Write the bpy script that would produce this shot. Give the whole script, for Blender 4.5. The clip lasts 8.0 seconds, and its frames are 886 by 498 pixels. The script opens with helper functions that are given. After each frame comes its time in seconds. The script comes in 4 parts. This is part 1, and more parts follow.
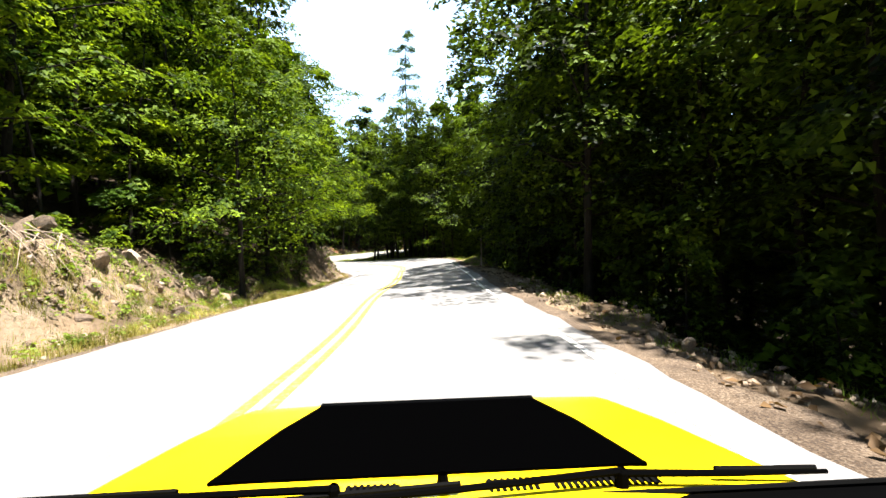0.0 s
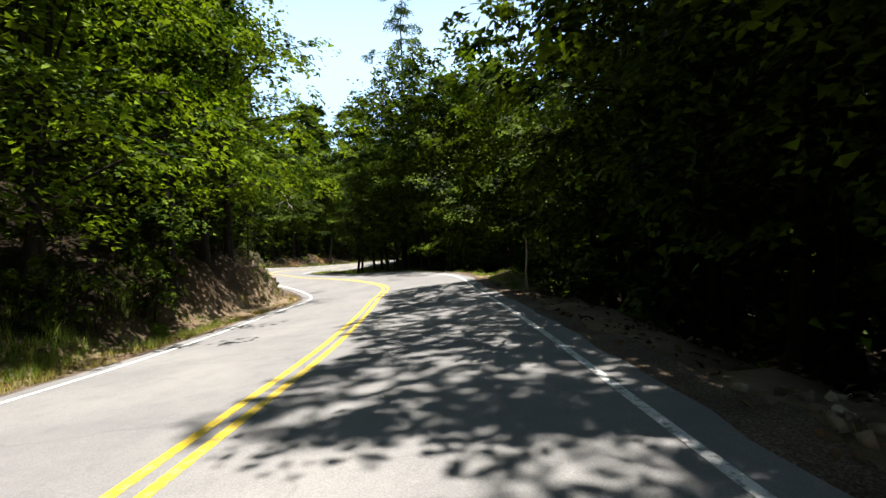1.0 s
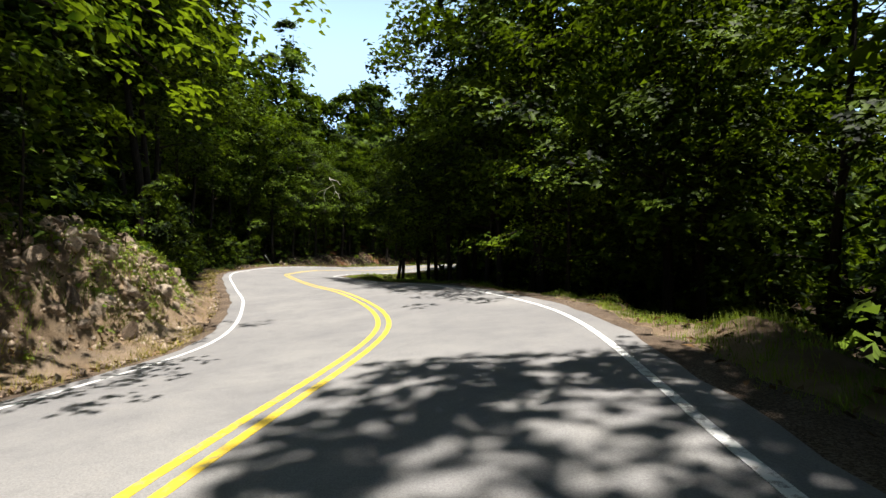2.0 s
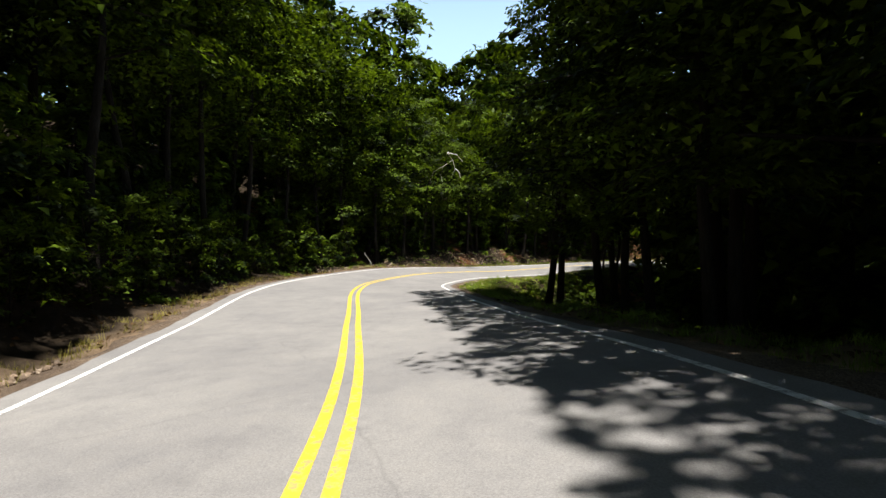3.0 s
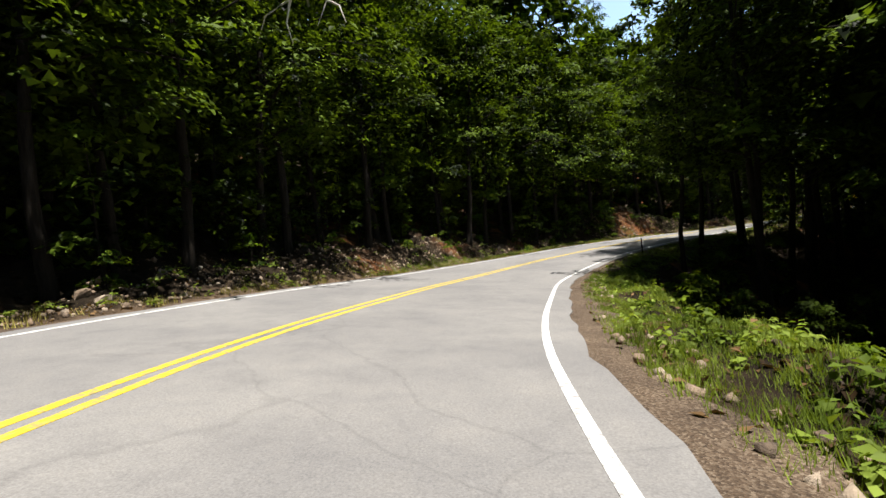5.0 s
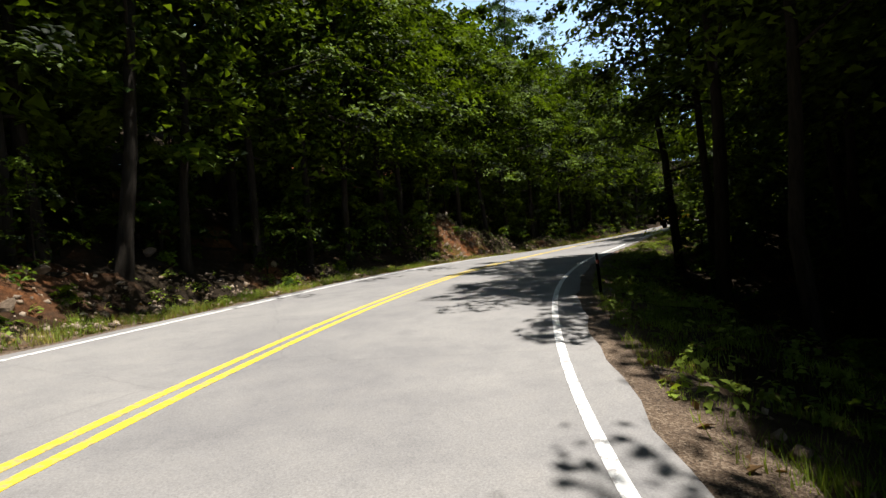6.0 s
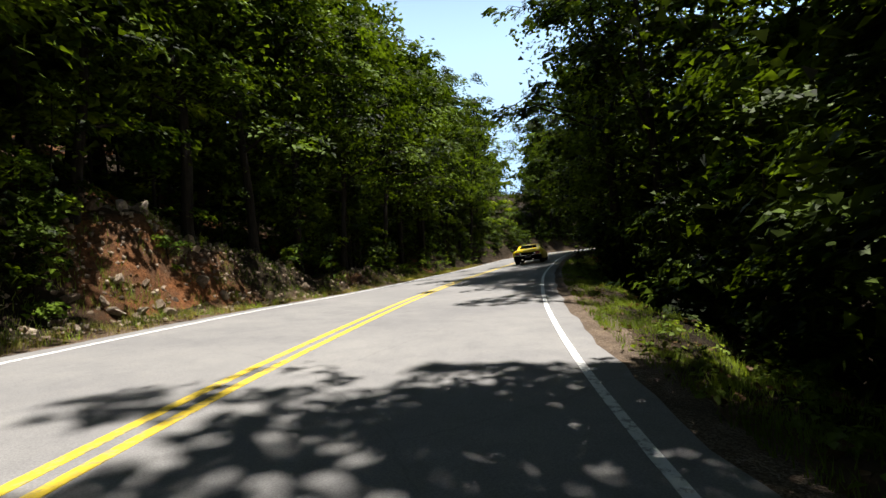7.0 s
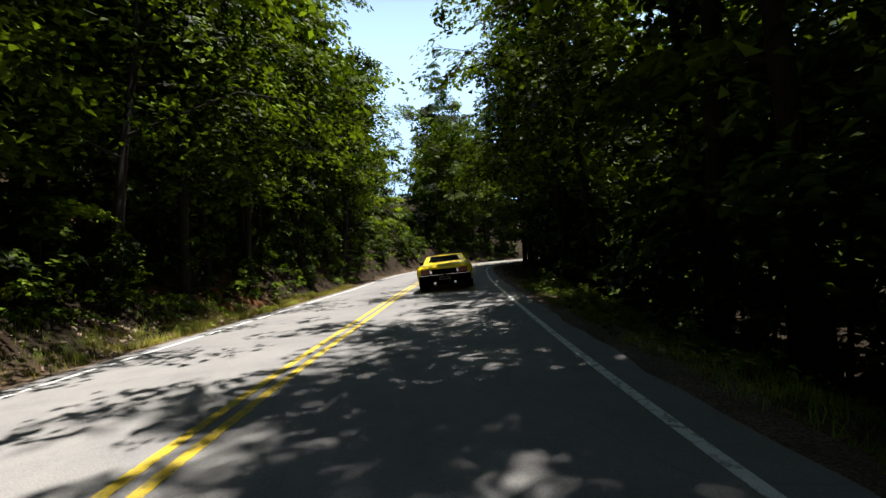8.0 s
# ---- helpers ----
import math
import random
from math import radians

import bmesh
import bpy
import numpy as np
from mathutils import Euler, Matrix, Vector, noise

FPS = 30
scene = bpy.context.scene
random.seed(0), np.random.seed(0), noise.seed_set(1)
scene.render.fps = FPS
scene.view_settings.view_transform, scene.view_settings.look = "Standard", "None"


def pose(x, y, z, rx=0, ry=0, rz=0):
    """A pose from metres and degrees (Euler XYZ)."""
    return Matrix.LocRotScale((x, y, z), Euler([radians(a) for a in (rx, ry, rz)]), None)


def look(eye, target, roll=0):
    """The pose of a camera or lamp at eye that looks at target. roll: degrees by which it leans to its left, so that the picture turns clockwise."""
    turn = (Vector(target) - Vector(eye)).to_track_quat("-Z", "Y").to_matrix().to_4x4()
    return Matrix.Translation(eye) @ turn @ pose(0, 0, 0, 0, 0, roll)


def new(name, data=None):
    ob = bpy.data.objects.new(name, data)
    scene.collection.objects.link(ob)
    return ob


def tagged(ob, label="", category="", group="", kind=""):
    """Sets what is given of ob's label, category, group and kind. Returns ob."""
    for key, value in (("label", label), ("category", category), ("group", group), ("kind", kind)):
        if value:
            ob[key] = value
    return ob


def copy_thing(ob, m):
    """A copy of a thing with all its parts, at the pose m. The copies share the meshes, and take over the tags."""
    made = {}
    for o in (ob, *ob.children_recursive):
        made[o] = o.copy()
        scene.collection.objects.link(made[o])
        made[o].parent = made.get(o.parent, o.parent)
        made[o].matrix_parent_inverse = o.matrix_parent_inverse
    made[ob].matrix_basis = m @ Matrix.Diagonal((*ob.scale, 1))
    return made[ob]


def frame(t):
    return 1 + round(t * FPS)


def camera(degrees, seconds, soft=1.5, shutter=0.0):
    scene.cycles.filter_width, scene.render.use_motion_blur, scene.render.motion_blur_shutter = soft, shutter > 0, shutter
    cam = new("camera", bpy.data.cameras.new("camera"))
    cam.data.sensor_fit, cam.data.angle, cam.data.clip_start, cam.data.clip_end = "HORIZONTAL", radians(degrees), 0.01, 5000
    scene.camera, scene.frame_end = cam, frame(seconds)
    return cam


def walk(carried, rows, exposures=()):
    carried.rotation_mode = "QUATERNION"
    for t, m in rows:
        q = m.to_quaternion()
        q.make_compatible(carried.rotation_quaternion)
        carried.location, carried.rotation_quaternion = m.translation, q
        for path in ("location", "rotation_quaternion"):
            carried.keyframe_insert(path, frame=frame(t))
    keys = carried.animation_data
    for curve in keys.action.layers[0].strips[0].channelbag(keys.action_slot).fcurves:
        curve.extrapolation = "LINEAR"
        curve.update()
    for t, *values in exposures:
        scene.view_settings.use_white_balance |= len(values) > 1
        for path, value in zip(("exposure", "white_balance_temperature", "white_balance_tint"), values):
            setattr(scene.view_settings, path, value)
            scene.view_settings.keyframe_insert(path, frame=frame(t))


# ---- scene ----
# ---- camera ----
cam = camera(86.1, 8.0, soft=1.5)
PATH = [
    (0, -0.086, 0.000, 1.104, 89.82, 2.81, -0.14),
    (0.5, -0.099, 6.323, 1.029, 90.69, 2.99, 0.27),
    (1, -0.321, 12.338, 1.008, 91.11, 2.27, 0.16),
    (1.5, -0.390, 18.418, 1.002, 91.51, 0.91, 3.22),
    (2, -0.588, 24.548, 1.016, 91.82, -0.65, 9.06),
    (2.5, -1.758, 30.678, 1.070, 91.78, -1.08, 16.58),
    (3, -4.179, 36.794, 1.171, 91.31, 0.06, 25.38),
    (3.5, -7.186, 42.184, 1.141, 91.57, 2.74, 31.10),
    (4, -10.458, 47.098, 1.280, 89.99, 4.08, 29.43),
    (4.5, -12.960, 51.950, 1.107, 90.71, 4.72, 21.48),
    (5, -14.506, 58.677, 0.989, 91.09, 5.86, 10.67),
    (5.5, -15.009, 66.628, 0.961, 91.23, 6.98, -2.38),
    (6, -14.202, 73.852, 1.127, 91.44, 6.49, -15.82),
    (6.5, -11.997, 79.700, 1.523, 91.83, 3.87, -29.05),
    (7, -8.355, 85.220, 1.727, 92.45, 3.33, -38.35),
    (7.5, -3.962, 90.295, 1.937, 93.67, 3.28, -46.67),
    (8, 0.981, 94.823, 2.270, 93.00, 3.07, -52.44),
]
walk(cam, [(t, pose(x, y, z, rx, ry, rz)) for t, x, y, z, rx, ry, rz in PATH],
     exposures=[(0.0, 2.15), (0.4, 1.85), (0.7, 1.55), (1.0, 1.4), (2.0, 1.15), (3.0, 1.02), (4.5, 0.95), (6.0, 1.0), (7.0, 1.08), (8.0, 1.2)])

# ---- light ----
SUN_AZ, SUN_EL = radians(120), radians(74)
world = bpy.data.worlds.new("sky")
scene.world = world
world.use_nodes = True
wn = world.node_tree.nodes
sky = wn.new("ShaderNodeTexSky")
sky.sky_type, sky.sun_disc = "NISHITA", False
sky.sun_elevation, sky.sun_rotation = SUN_EL, SUN_AZ
sky.air_density, sky.dust_density = 1.0, 1.0
# humid summer air: the sky pales towards the horizon all round
way = wn.new("ShaderNodeTexCoord")
split = wn.new("ShaderNodeSeparateXYZ")
haze = wn.new("ShaderNodeMapRange")
haze.interpolation_type = "SMOOTHSTEP"
haze.inputs["From Min"].default_value, haze.inputs["From Max"].default_value = 0.82, 0.36
blend = wn.new("ShaderNodeMix")
blend.data_type = "RGBA"
blend.inputs[7].default_value = (25.0, 37.0, 52.0, 1)
wl = world.node_tree.links
wl.new(way.outputs["Generated"], split.inputs[0])
wl.new(split.outputs[2], haze.inputs[0])
wl.new(haze.outputs[0], blend.inputs[0])
wl.new(sky.outputs[0], blend.inputs[6])
wl.new(blend.outputs[2], wn["Background"].inputs[0])
wn["Background"].inputs[1].default_value = 0.0135
sun = new("sun", bpy.data.lights.new("sun", "SUN"))
sun.data.energy, sun.data.angle, sun.data.color = 5.0, radians(0.8), (1.0, 0.955, 0.89)
sun_dir = Vector((math.sin(SUN_AZ) * math.cos(SUN_EL), math.cos(SUN_AZ) * math.cos(SUN_EL), math.sin(SUN_EL)))
sun.matrix_world = look(sun_dir * 60, (0, 0, 0))

# ---- materials ----
def mat(name, rough=0.8, metal=0.0, color=(0.5, 0.5, 0.5)):
    m = bpy.data.materials.new(name)
    m.use_nodes = True
    b = m.node_tree.nodes["Principled BSDF"]
    b.inputs["Roughness"].default_value, b.inputs["Metallic"].default_value = rough, metal
    b.inputs["Base Color"].default_value = (*color, 1)
    return m, m.node_tree, b


def node(nt, kind, **values):
    n = nt.nodes.new("ShaderNode" + kind)
    for k, v in values.items():
        n.inputs[k.replace("_", " ")].default_value = v
    return n


def ramp(nt, source, stops):
    r = nt.nodes.new("ShaderNodeValToRGB")
    while len(r.color_ramp.elements) < len(stops):
        r.color_ramp.elements.new(0.5)
    for e, (p, c) in zip(r.color_ramp.elements, stops):
        e.position, e.color = p, (*c, 1)
    nt.links.new(source, r.inputs[0])
    return r.outputs[0]


def noise_tex(nt, scale, detail=6, rough=0.6, generated=False):
    co = nt.nodes.new("ShaderNodeTexCoord")
    n = node(nt, "TexNoise", Scale=scale, Detail=detail, Roughness=rough)
    nt.links.new(co.outputs["Object"], n.inputs["Vector"])
    return n.outputs[0]


def mix(nt, fac, a, b, how="MIX"):
    m = nt.nodes.new("ShaderNodeMix")
    m.data_type, m.blend_type = "RGBA", how
    for sock, v in ((m.inputs[0], fac), (m.inputs[6], a), (m.inputs[7], b)):
        if isinstance(v, (int, float)):
            sock.default_value = v
        elif isinstance(v, tuple):
            sock.default_value = (*v, 1)
        else:
            nt.links.new(v, sock)
    return m.outputs[2]


def bump(nt, b, height, strength=0.4, distance=0.02):
    n = node(nt, "Bump", Strength=strength, Distance=distance)
    nt.links.new(height, n.inputs["Height"])
    nt.links.new(n.outputs[0], b.inputs["Normal"])


def asphalt(name="asphalt", shade=1.0):
    m, nt, b = mat(name, 0.85)
    fine = ramp(nt, noise_tex(nt, 80, 4, 0.7), [(0.3, (0.150, 0.146, 0.144)), (0.5, (0.205, 0.199, 0.196)), (0.72, (0.262, 0.255, 0.250))])
    wide = ramp(nt, noise_tex(nt, 0.45, 6, 0.6), [(0.3, (0.76 * shade, 0.76 * shade, 0.77 * shade)), (0.7, (1.07 * shade, 1.06 * shade, 1.03 * shade))])
    v = node(nt, "TexVoronoi", Scale=0.24)
    v.feature = "DISTANCE_TO_EDGE"
    co = nt.nodes.new("ShaderNodeTexCoord")
    warp = node(nt, "TexNoise", Scale=1.3, Detail=5.0)
    nt.links.new(co.outputs["Object"], warp.inputs["Vector"])
    nt.links.new(mix(nt, 0.35, co.outputs["Object"], warp.outputs["Color"], "ADD"), v.inputs["Vector"])
    crack = ramp(nt, v.outputs["Distance"], [(0.0, (0.86, 0.86, 0.86)), (0.003, (1, 1, 1))])
    stain = ramp(nt, noise_tex(nt, 2.6, 8, 0.7), [(0.32, (0.86, 0.86, 0.87)), (0.5, (1, 1, 1)), (0.7, (1.08, 1.07, 1.05))])
    c = mix(nt, 1.0, mix(nt, 1.0, mix(nt, 1.0, fine, wide, "MULTIPLY"), stain, "MULTIPLY"), crack, "MULTIPLY")
    nt.links.new(c, b.inputs["Base Color"])
    bump(nt, b, noise_tex(nt, 90, 3), 0.3, 0.006)
    return m


def paint(name, color, worn):
    m, nt, b = mat(name, 0.6)
    f = ramp(nt, noise_tex(nt, 14, 8, 0.7), [(0.40, (1, 1, 1)), (0.50, (0, 0, 0))])
    nt.links.new(mix(nt, f, color, worn), b.inputs["Base Color"])
    return m


def soil():
    """Leaf litter where the ground lies flat, clay and broken stone where it is cut steep."""
    m, nt, b = mat("soil", 0.95)
    b.inputs["Specular IOR Level"].default_value = 0.1
    litter = ramp(nt, noise_tex(nt, 5, 9, 0.75), [(0.3, (0.012, 0.009, 0.006)), (0.55, (0.032, 0.023, 0.014)), (0.75, (0.075, 0.054, 0.034))])
    bare = nt.nodes.new("ShaderNodeAttribute")
    bare.attribute_name = "bare"
    red = nt.nodes.new("ShaderNodeAttribute")
    red.attribute_name = "red_clay"
    tan = ramp(nt, noise_tex(nt, 0.9, 7, 0.65), [(0.34, (0.2, 0.14, 0.09)), (0.5, (0.42, 0.3, 0.19)), (0.66, (0.55, 0.43, 0.31))])
    clay = ramp(nt, noise_tex(nt, 0.55, 7, 0.65), [(0.34, (0.06, 0.042, 0.028)), (0.46, (0.15, 0.08, 0.045)), (0.57, (0.33, 0.13, 0.05)), (0.75, (0.26, 0.17, 0.11))])
    clay = mix(nt, red.outputs["Fac"], tan, clay)
    grit = ramp(nt, noise_tex(nt, 8, 9, 0.75), [(0.32, (0.3, 0.3, 0.3)), (0.68, (1.25, 1.25, 1.2))])
    geo = nt.nodes.new("ShaderNodeNewGeometry")
    sep = nt.nodes.new("ShaderNodeSeparateXYZ")
    nt.links.new(geo.outputs["True Normal"], sep.inputs[0])
    steep = mix(nt, 1.0, ramp(nt, sep.outputs[2], [(0.72, (1, 1, 1)), (0.9, (0, 0, 0))]), bare.outputs["Fac"], "MULTIPLY")
    verge = nt.nodes.new("ShaderNodeAttribute")
    verge.attribute_name = "verge"
    dirt = ramp(nt, noise_tex(nt, 3.5, 9, 0.75), [(0.3, (0.07, 0.048, 0.03)), (0.5, (0.16, 0.11, 0.07)), (0.7, (0.28, 0.2, 0.135))])
    dirt = mix(nt, red.outputs["Fac"], mix(nt, 0.6, dirt, tan), dirt)
    base = mix(nt, verge.outputs["Fac"], mix(nt, steep, litter, mix(nt, 1.0, clay, grit, "MULTIPLY")), dirt)
    nt.links.new(base, b.inputs["Base Color"])
    bump(nt, b, noise_tex(nt, 7, 9, 0.75), 1.0, 0.15)
    return m


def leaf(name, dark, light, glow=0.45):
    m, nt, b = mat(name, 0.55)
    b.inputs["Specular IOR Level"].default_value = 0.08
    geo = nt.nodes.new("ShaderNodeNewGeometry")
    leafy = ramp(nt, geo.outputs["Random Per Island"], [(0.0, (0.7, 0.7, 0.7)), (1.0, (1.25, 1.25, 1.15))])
    # blotchy leaf tone; its dark and bright ends also stand in for shade and sun
    shade_tone = ramp(nt, noise_tex(nt, 0.75, 3, 0.6), [(0.42, dark), (0.58, light), (0.74, tuple(v * 1.45 for v in light))])
    c = mix(nt, 1.0, shade_tone, leafy, "MULTIPLY")
    nt.links.new(c, b.inputs["Base Color"])
    t = nt.nodes.new("ShaderNodeBsdfTranslucent")
    nt.links.new(mix(nt, 1.0, c, (1.45, 1.4, 0.5), "MULTIPLY"), t.inputs[0])
    s = nt.nodes.new("ShaderNodeMixShader")
    s.inputs[0].default_value = glow
    nt.links.new(b.outputs[0], s.inputs[1])
    nt.links.new(t.outputs[0], s.inputs[2])
    nt.links.new(s.outputs[0], nt.nodes["Material Output"].inputs[0])
    return m


def bark():
    m, nt, b = mat("bark", 0.9)
    b.inputs["Specular IOR Level"].default_value = 0.08
    co = nt.nodes.new("ShaderNodeTexCoord")
    mp = node(nt, "Mapping", Scale=(1, 1, 0.15))
    nt.links.new(co.outputs["Object"], mp.inputs[0])
    n = node(nt, "TexNoise", Scale=14.0, Detail=8.0, Roughness=0.7)
    nt.links.new(mp.outputs[0], n.inputs["Vector"])
    nt.links.new(ramp(nt, n.outputs[0], [(0.3, (0.008, 0.0065, 0.005)), (0.7, (0.034, 0.028, 0.022))]), b.inputs["Base Color"])
    bump(nt, b, n.outputs[0], 0.9, 0.05)
    return m


def stone(name="stone", loose=False):
    m, nt, b = mat(name, 0.9)
    info = nt.nodes.new("ShaderNodeNewGeometry" if loose else "ShaderNodeObjectInfo")
    tone = ramp(nt, info.outputs["Random Per Island" if loose else "Random"], [(0.0, (0.15, 0.11, 0.08)), (0.5, (0.32, 0.23, 0.16)), (1.0, (0.5, 0.41, 0.32))])
    spot = ramp(nt, noise_tex(nt, 6, 8, 0.7), [(0.3, (0.35, 0.35, 0.35)), (0.7, (1.15, 1.12, 1.05))])
    nt.links.new(mix(nt, 1.0, tone, spot, "MULTIPLY"), b.inputs["Base Color"])
    bump(nt, b, noise_tex(nt, 12, 8, 0.7), 0.8, 0.05)
    return m


def gravel():
    m, nt, b = mat("gravel", 0.95)
    v = node(nt, "TexVoronoi", Scale=75.0)
    co = nt.nodes.new("ShaderNodeTexCoord")
    nt.links.new(co.outputs["Object"], v.inputs["Vector"])
    grain = ramp(nt, v.outputs["Color"], [(0.1, (0.06, 0.04, 0.025)), (0.5, (0.13, 0.09, 0.058)), (0.9, (0.25, 0.2, 0.15))])
    wide = ramp(nt, noise_tex(nt, 1.3, 6), [(0.35, (0.5, 0.45, 0.4)), (0.65, (1.0, 0.96, 0.9))])
    nt.links.new(mix(nt, 1.0, grain, wide, "MULTIPLY"), b.inputs["Base Color"])
    bump(nt, b, v.outputs["Distance"], 0.6, 0.03)
    return m


def car_paint():
    m, nt, b = mat("yellow_car_paint", 0.28)
    dust = ramp(nt, noise_tex(nt, 3, 6), [(0.3, (0.78, 0.56, 0.004)), (0.7, (0.84, 0.62, 0.006))])
    nt.links.new(dust, b.inputs["Base Color"])
    b.inputs["Coat Weight"].default_value, b.inputs["Coat Roughness"].default_value = 0.12, 0.08
    b.inputs["Specular IOR Level"].default_value = 0.3
    return m


ASPHALT, SOIL, BARK, STONE, GRAVEL, CAR_YELLOW = asphalt(), soil(), bark(), stone(), gravel(), car_paint()
RUBBLE = stone("rubble", True)
PATCH = asphalt("patched_asphalt", 0.6)
WHITE = paint("white_paint", (0.74, 0.74, 0.72), (0.3, 0.29, 0.28))
YELLOW = paint("yellow_paint", (0.60, 0.435, 0.032), (0.34, 0.27, 0.11))
# dark tone near black: shade between the boughs put into the oak leaf colour
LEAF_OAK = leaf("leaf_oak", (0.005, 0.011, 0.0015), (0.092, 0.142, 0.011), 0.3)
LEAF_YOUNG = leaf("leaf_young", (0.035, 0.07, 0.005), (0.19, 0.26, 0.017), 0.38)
# lighter copy of the oak leaf, its sunlit look put into the colour
LEAF_SUNLIT = leaf("leaf_sunlit", (0.018, 0.04, 0.004), (0.135, 0.2, 0.014), 0.36)
LEAF_PINE = leaf("leaf_pine", (0.03, 0.06, 0.02), (0.07, 0.12, 0.035), 0.2)
GRASS = leaf("grass_blade", (0.10, 0.145, 0.022), (0.21, 0.275, 0.05), 0.35)
DRY = leaf("dry_grass_blade", (0.14, 0.13, 0.03), (0.32, 0.28, 0.09), 0.3)
DEAD_LEAF = leaf("dead_leaf", (0.03, 0.018, 0.009), (0.15, 0.09, 0.045), 0.1)
ROOT = mat("root_wood", 0.85, color=(0.27, 0.21, 0.16))[0]
PALE_WOOD = mat("bleached_wood", 0.8, color=(0.52, 0.47, 0.40))[0]
BLACK, _, _b = mat("black_gloss_paint", 0.32, color=(0.0004, 0.0004, 0.00045))
_b.inputs["Specular IOR Level"].default_value = 0.0
RUBBER, _, _b = mat("black_rubber", 0.75, color=(0.003, 0.003, 0.003))
_b.inputs["Specular IOR Level"].default_value = 0.03
TRIM, _, _b = mat("black_trim", 0.6, color=(0.0012, 0.0012, 0.0013))
_b.inputs["Specular IOR Level"].default_value = 0.004
CHROME = mat("chrome", 0.15, 1.0, (0.7, 0.7, 0.72))[0]
GLASS = mat("dark_glass", 0.05, color=(0.01, 0.012, 0.013))[0]
RED = mat("red_lamp_lens", 0.2, color=(0.16, 0.006, 0.005))[0]
PLATE = mat("plate_dull", 0.5, color=(0.09, 0.085, 0.075))[0]

# ---- the road's line: place, height and bank (degrees, falling to the right) ----
ROAD = [
    (-0.70, -30.03, 0.228, 1.6),
    (-1.20, -12.04, 0.114, 1.1),
    (-1.52, -0.04, -0.002, 0.5),
    (-1.64, 6.65, -0.110, 0.1),
    (-1.99, 12.94, -0.149, -1.4),
    (-2.07, 19.67, -0.211, -3.3),
    (-2.46, 26.41, -0.185, -4.7),
    (-3.03, 33.01, -0.099, -6.2),
    (-6.00, 39.02, 0.021, -4.9),
    (-9.64, 44.28, 0.040, -1.8),
    (-13.29, 49.52, 0.204, 1.0),
    (-16.32, 55.55, 0.214, 3.2),
    (-17.43, 61.99, 0.336, 4.8),
    (-17.24, 68.41, 0.313, 5.4),
    (-16.42, 74.88, 0.252, 5.1),
    (-13.46, 81.58, 0.498, 2.9),
    (-9.27, 87.40, 0.776, 2.5),
    (-4.24, 92.49, 0.974, 1.5),
    (1.05, 97.02, 1.187, -1.2),
    (9.05, 102.95, 1.551, -2.6),
    (17.15, 108.57, 1.949, -3.1),
    (27.13, 114.50, 2.522, -1.7),
    (39.94, 118.43, 3.081, 0.1),
    (55.63, 118.72, 3.563, 2.5),
]
HALF = 3.03


def spline(points, step):
    p = np.array(points, float)
    seg = np.linalg.norm(np.diff(p[:, :2], axis=0), axis=1)
    s = np.r_[0, np.cumsum(seg)]
    slope = np.gradient(p, s, axis=0)
    q = np.arange(0, s[-1], step)
    i = np.clip(np.searchsorted(s, q, "right") - 1, 0, len(s) - 2)
    h = (s[i + 1] - s[i])[:, None]
    u = ((q - s[i])[:, None]) / h
    return q, ((2 * u**3 - 3 * u**2 + 1) * p[i] + (u**3 - 2 * u**2 + u) * h * slope[i]
               + (3 * u**2 - 2 * u**3) * p[i + 1] + (u**3 - u**2) * h * slope[i + 1])


S, LINE = spline(ROAD, 0.5)
DIRS = np.gradient(LINE[:, :2], axis=0)
DIRS /= np.linalg.norm(DIRS, axis=1, keepdims=True)
RIGHT = np.stack([DIRS[:, 1], -DIRS[:, 0]], 1)


def on_road(i, d, up=0.0):
    b = math.radians(LINE[i, 3])
    return (LINE[i, 0] + RIGHT[i, 0] * d, LINE[i, 1] + RIGHT[i, 1] * d, LINE[i, 2] - math.tan(b) * d + up)


def nearest(x, y):
    """Index of the road's nearest sample and the signed way to the right of it, for arrays."""
    x, y = np.ravel(x), np.ravel(y)
    idx = np.empty(len(x), int)
    for a in range(0, len(x), 4000):
        dd = (x[a:a + 4000, None] - LINE[None, :, 0]) ** 2 + (y[a:a + 4000, None] - LINE[None, :, 1]) ** 2
        idx[a:a + 4000] = dd.argmin(1)
    dx, dy = x - LINE[idx, 0], y - LINE[idx, 1]
    side = dx * RIGHT[idx, 0] + dy * RIGHT[idx, 1]
    return idx, np.sign(side) * np.maximum(np.hypot(dx, dy), np.abs(side))


def waves(x, y, size, seed):
    """Cheap smooth noise from a few crossed sines, about -1 to 1."""
    r = np.random.RandomState(seed)
    z = 0
    for k in range(5):
        a, f, p = r.uniform(0, 6.28), r.uniform(0.6, 1.9) / size * 6.28, r.uniform(0, 6.28, 2)
        z = z + np.sin((x * np.cos(a) + y * np.sin(a)) * f + p[0]) * np.cos((y * np.cos(a) - x * np.sin(a)) * f * 0.7 + p[1])
    return z / 2.2


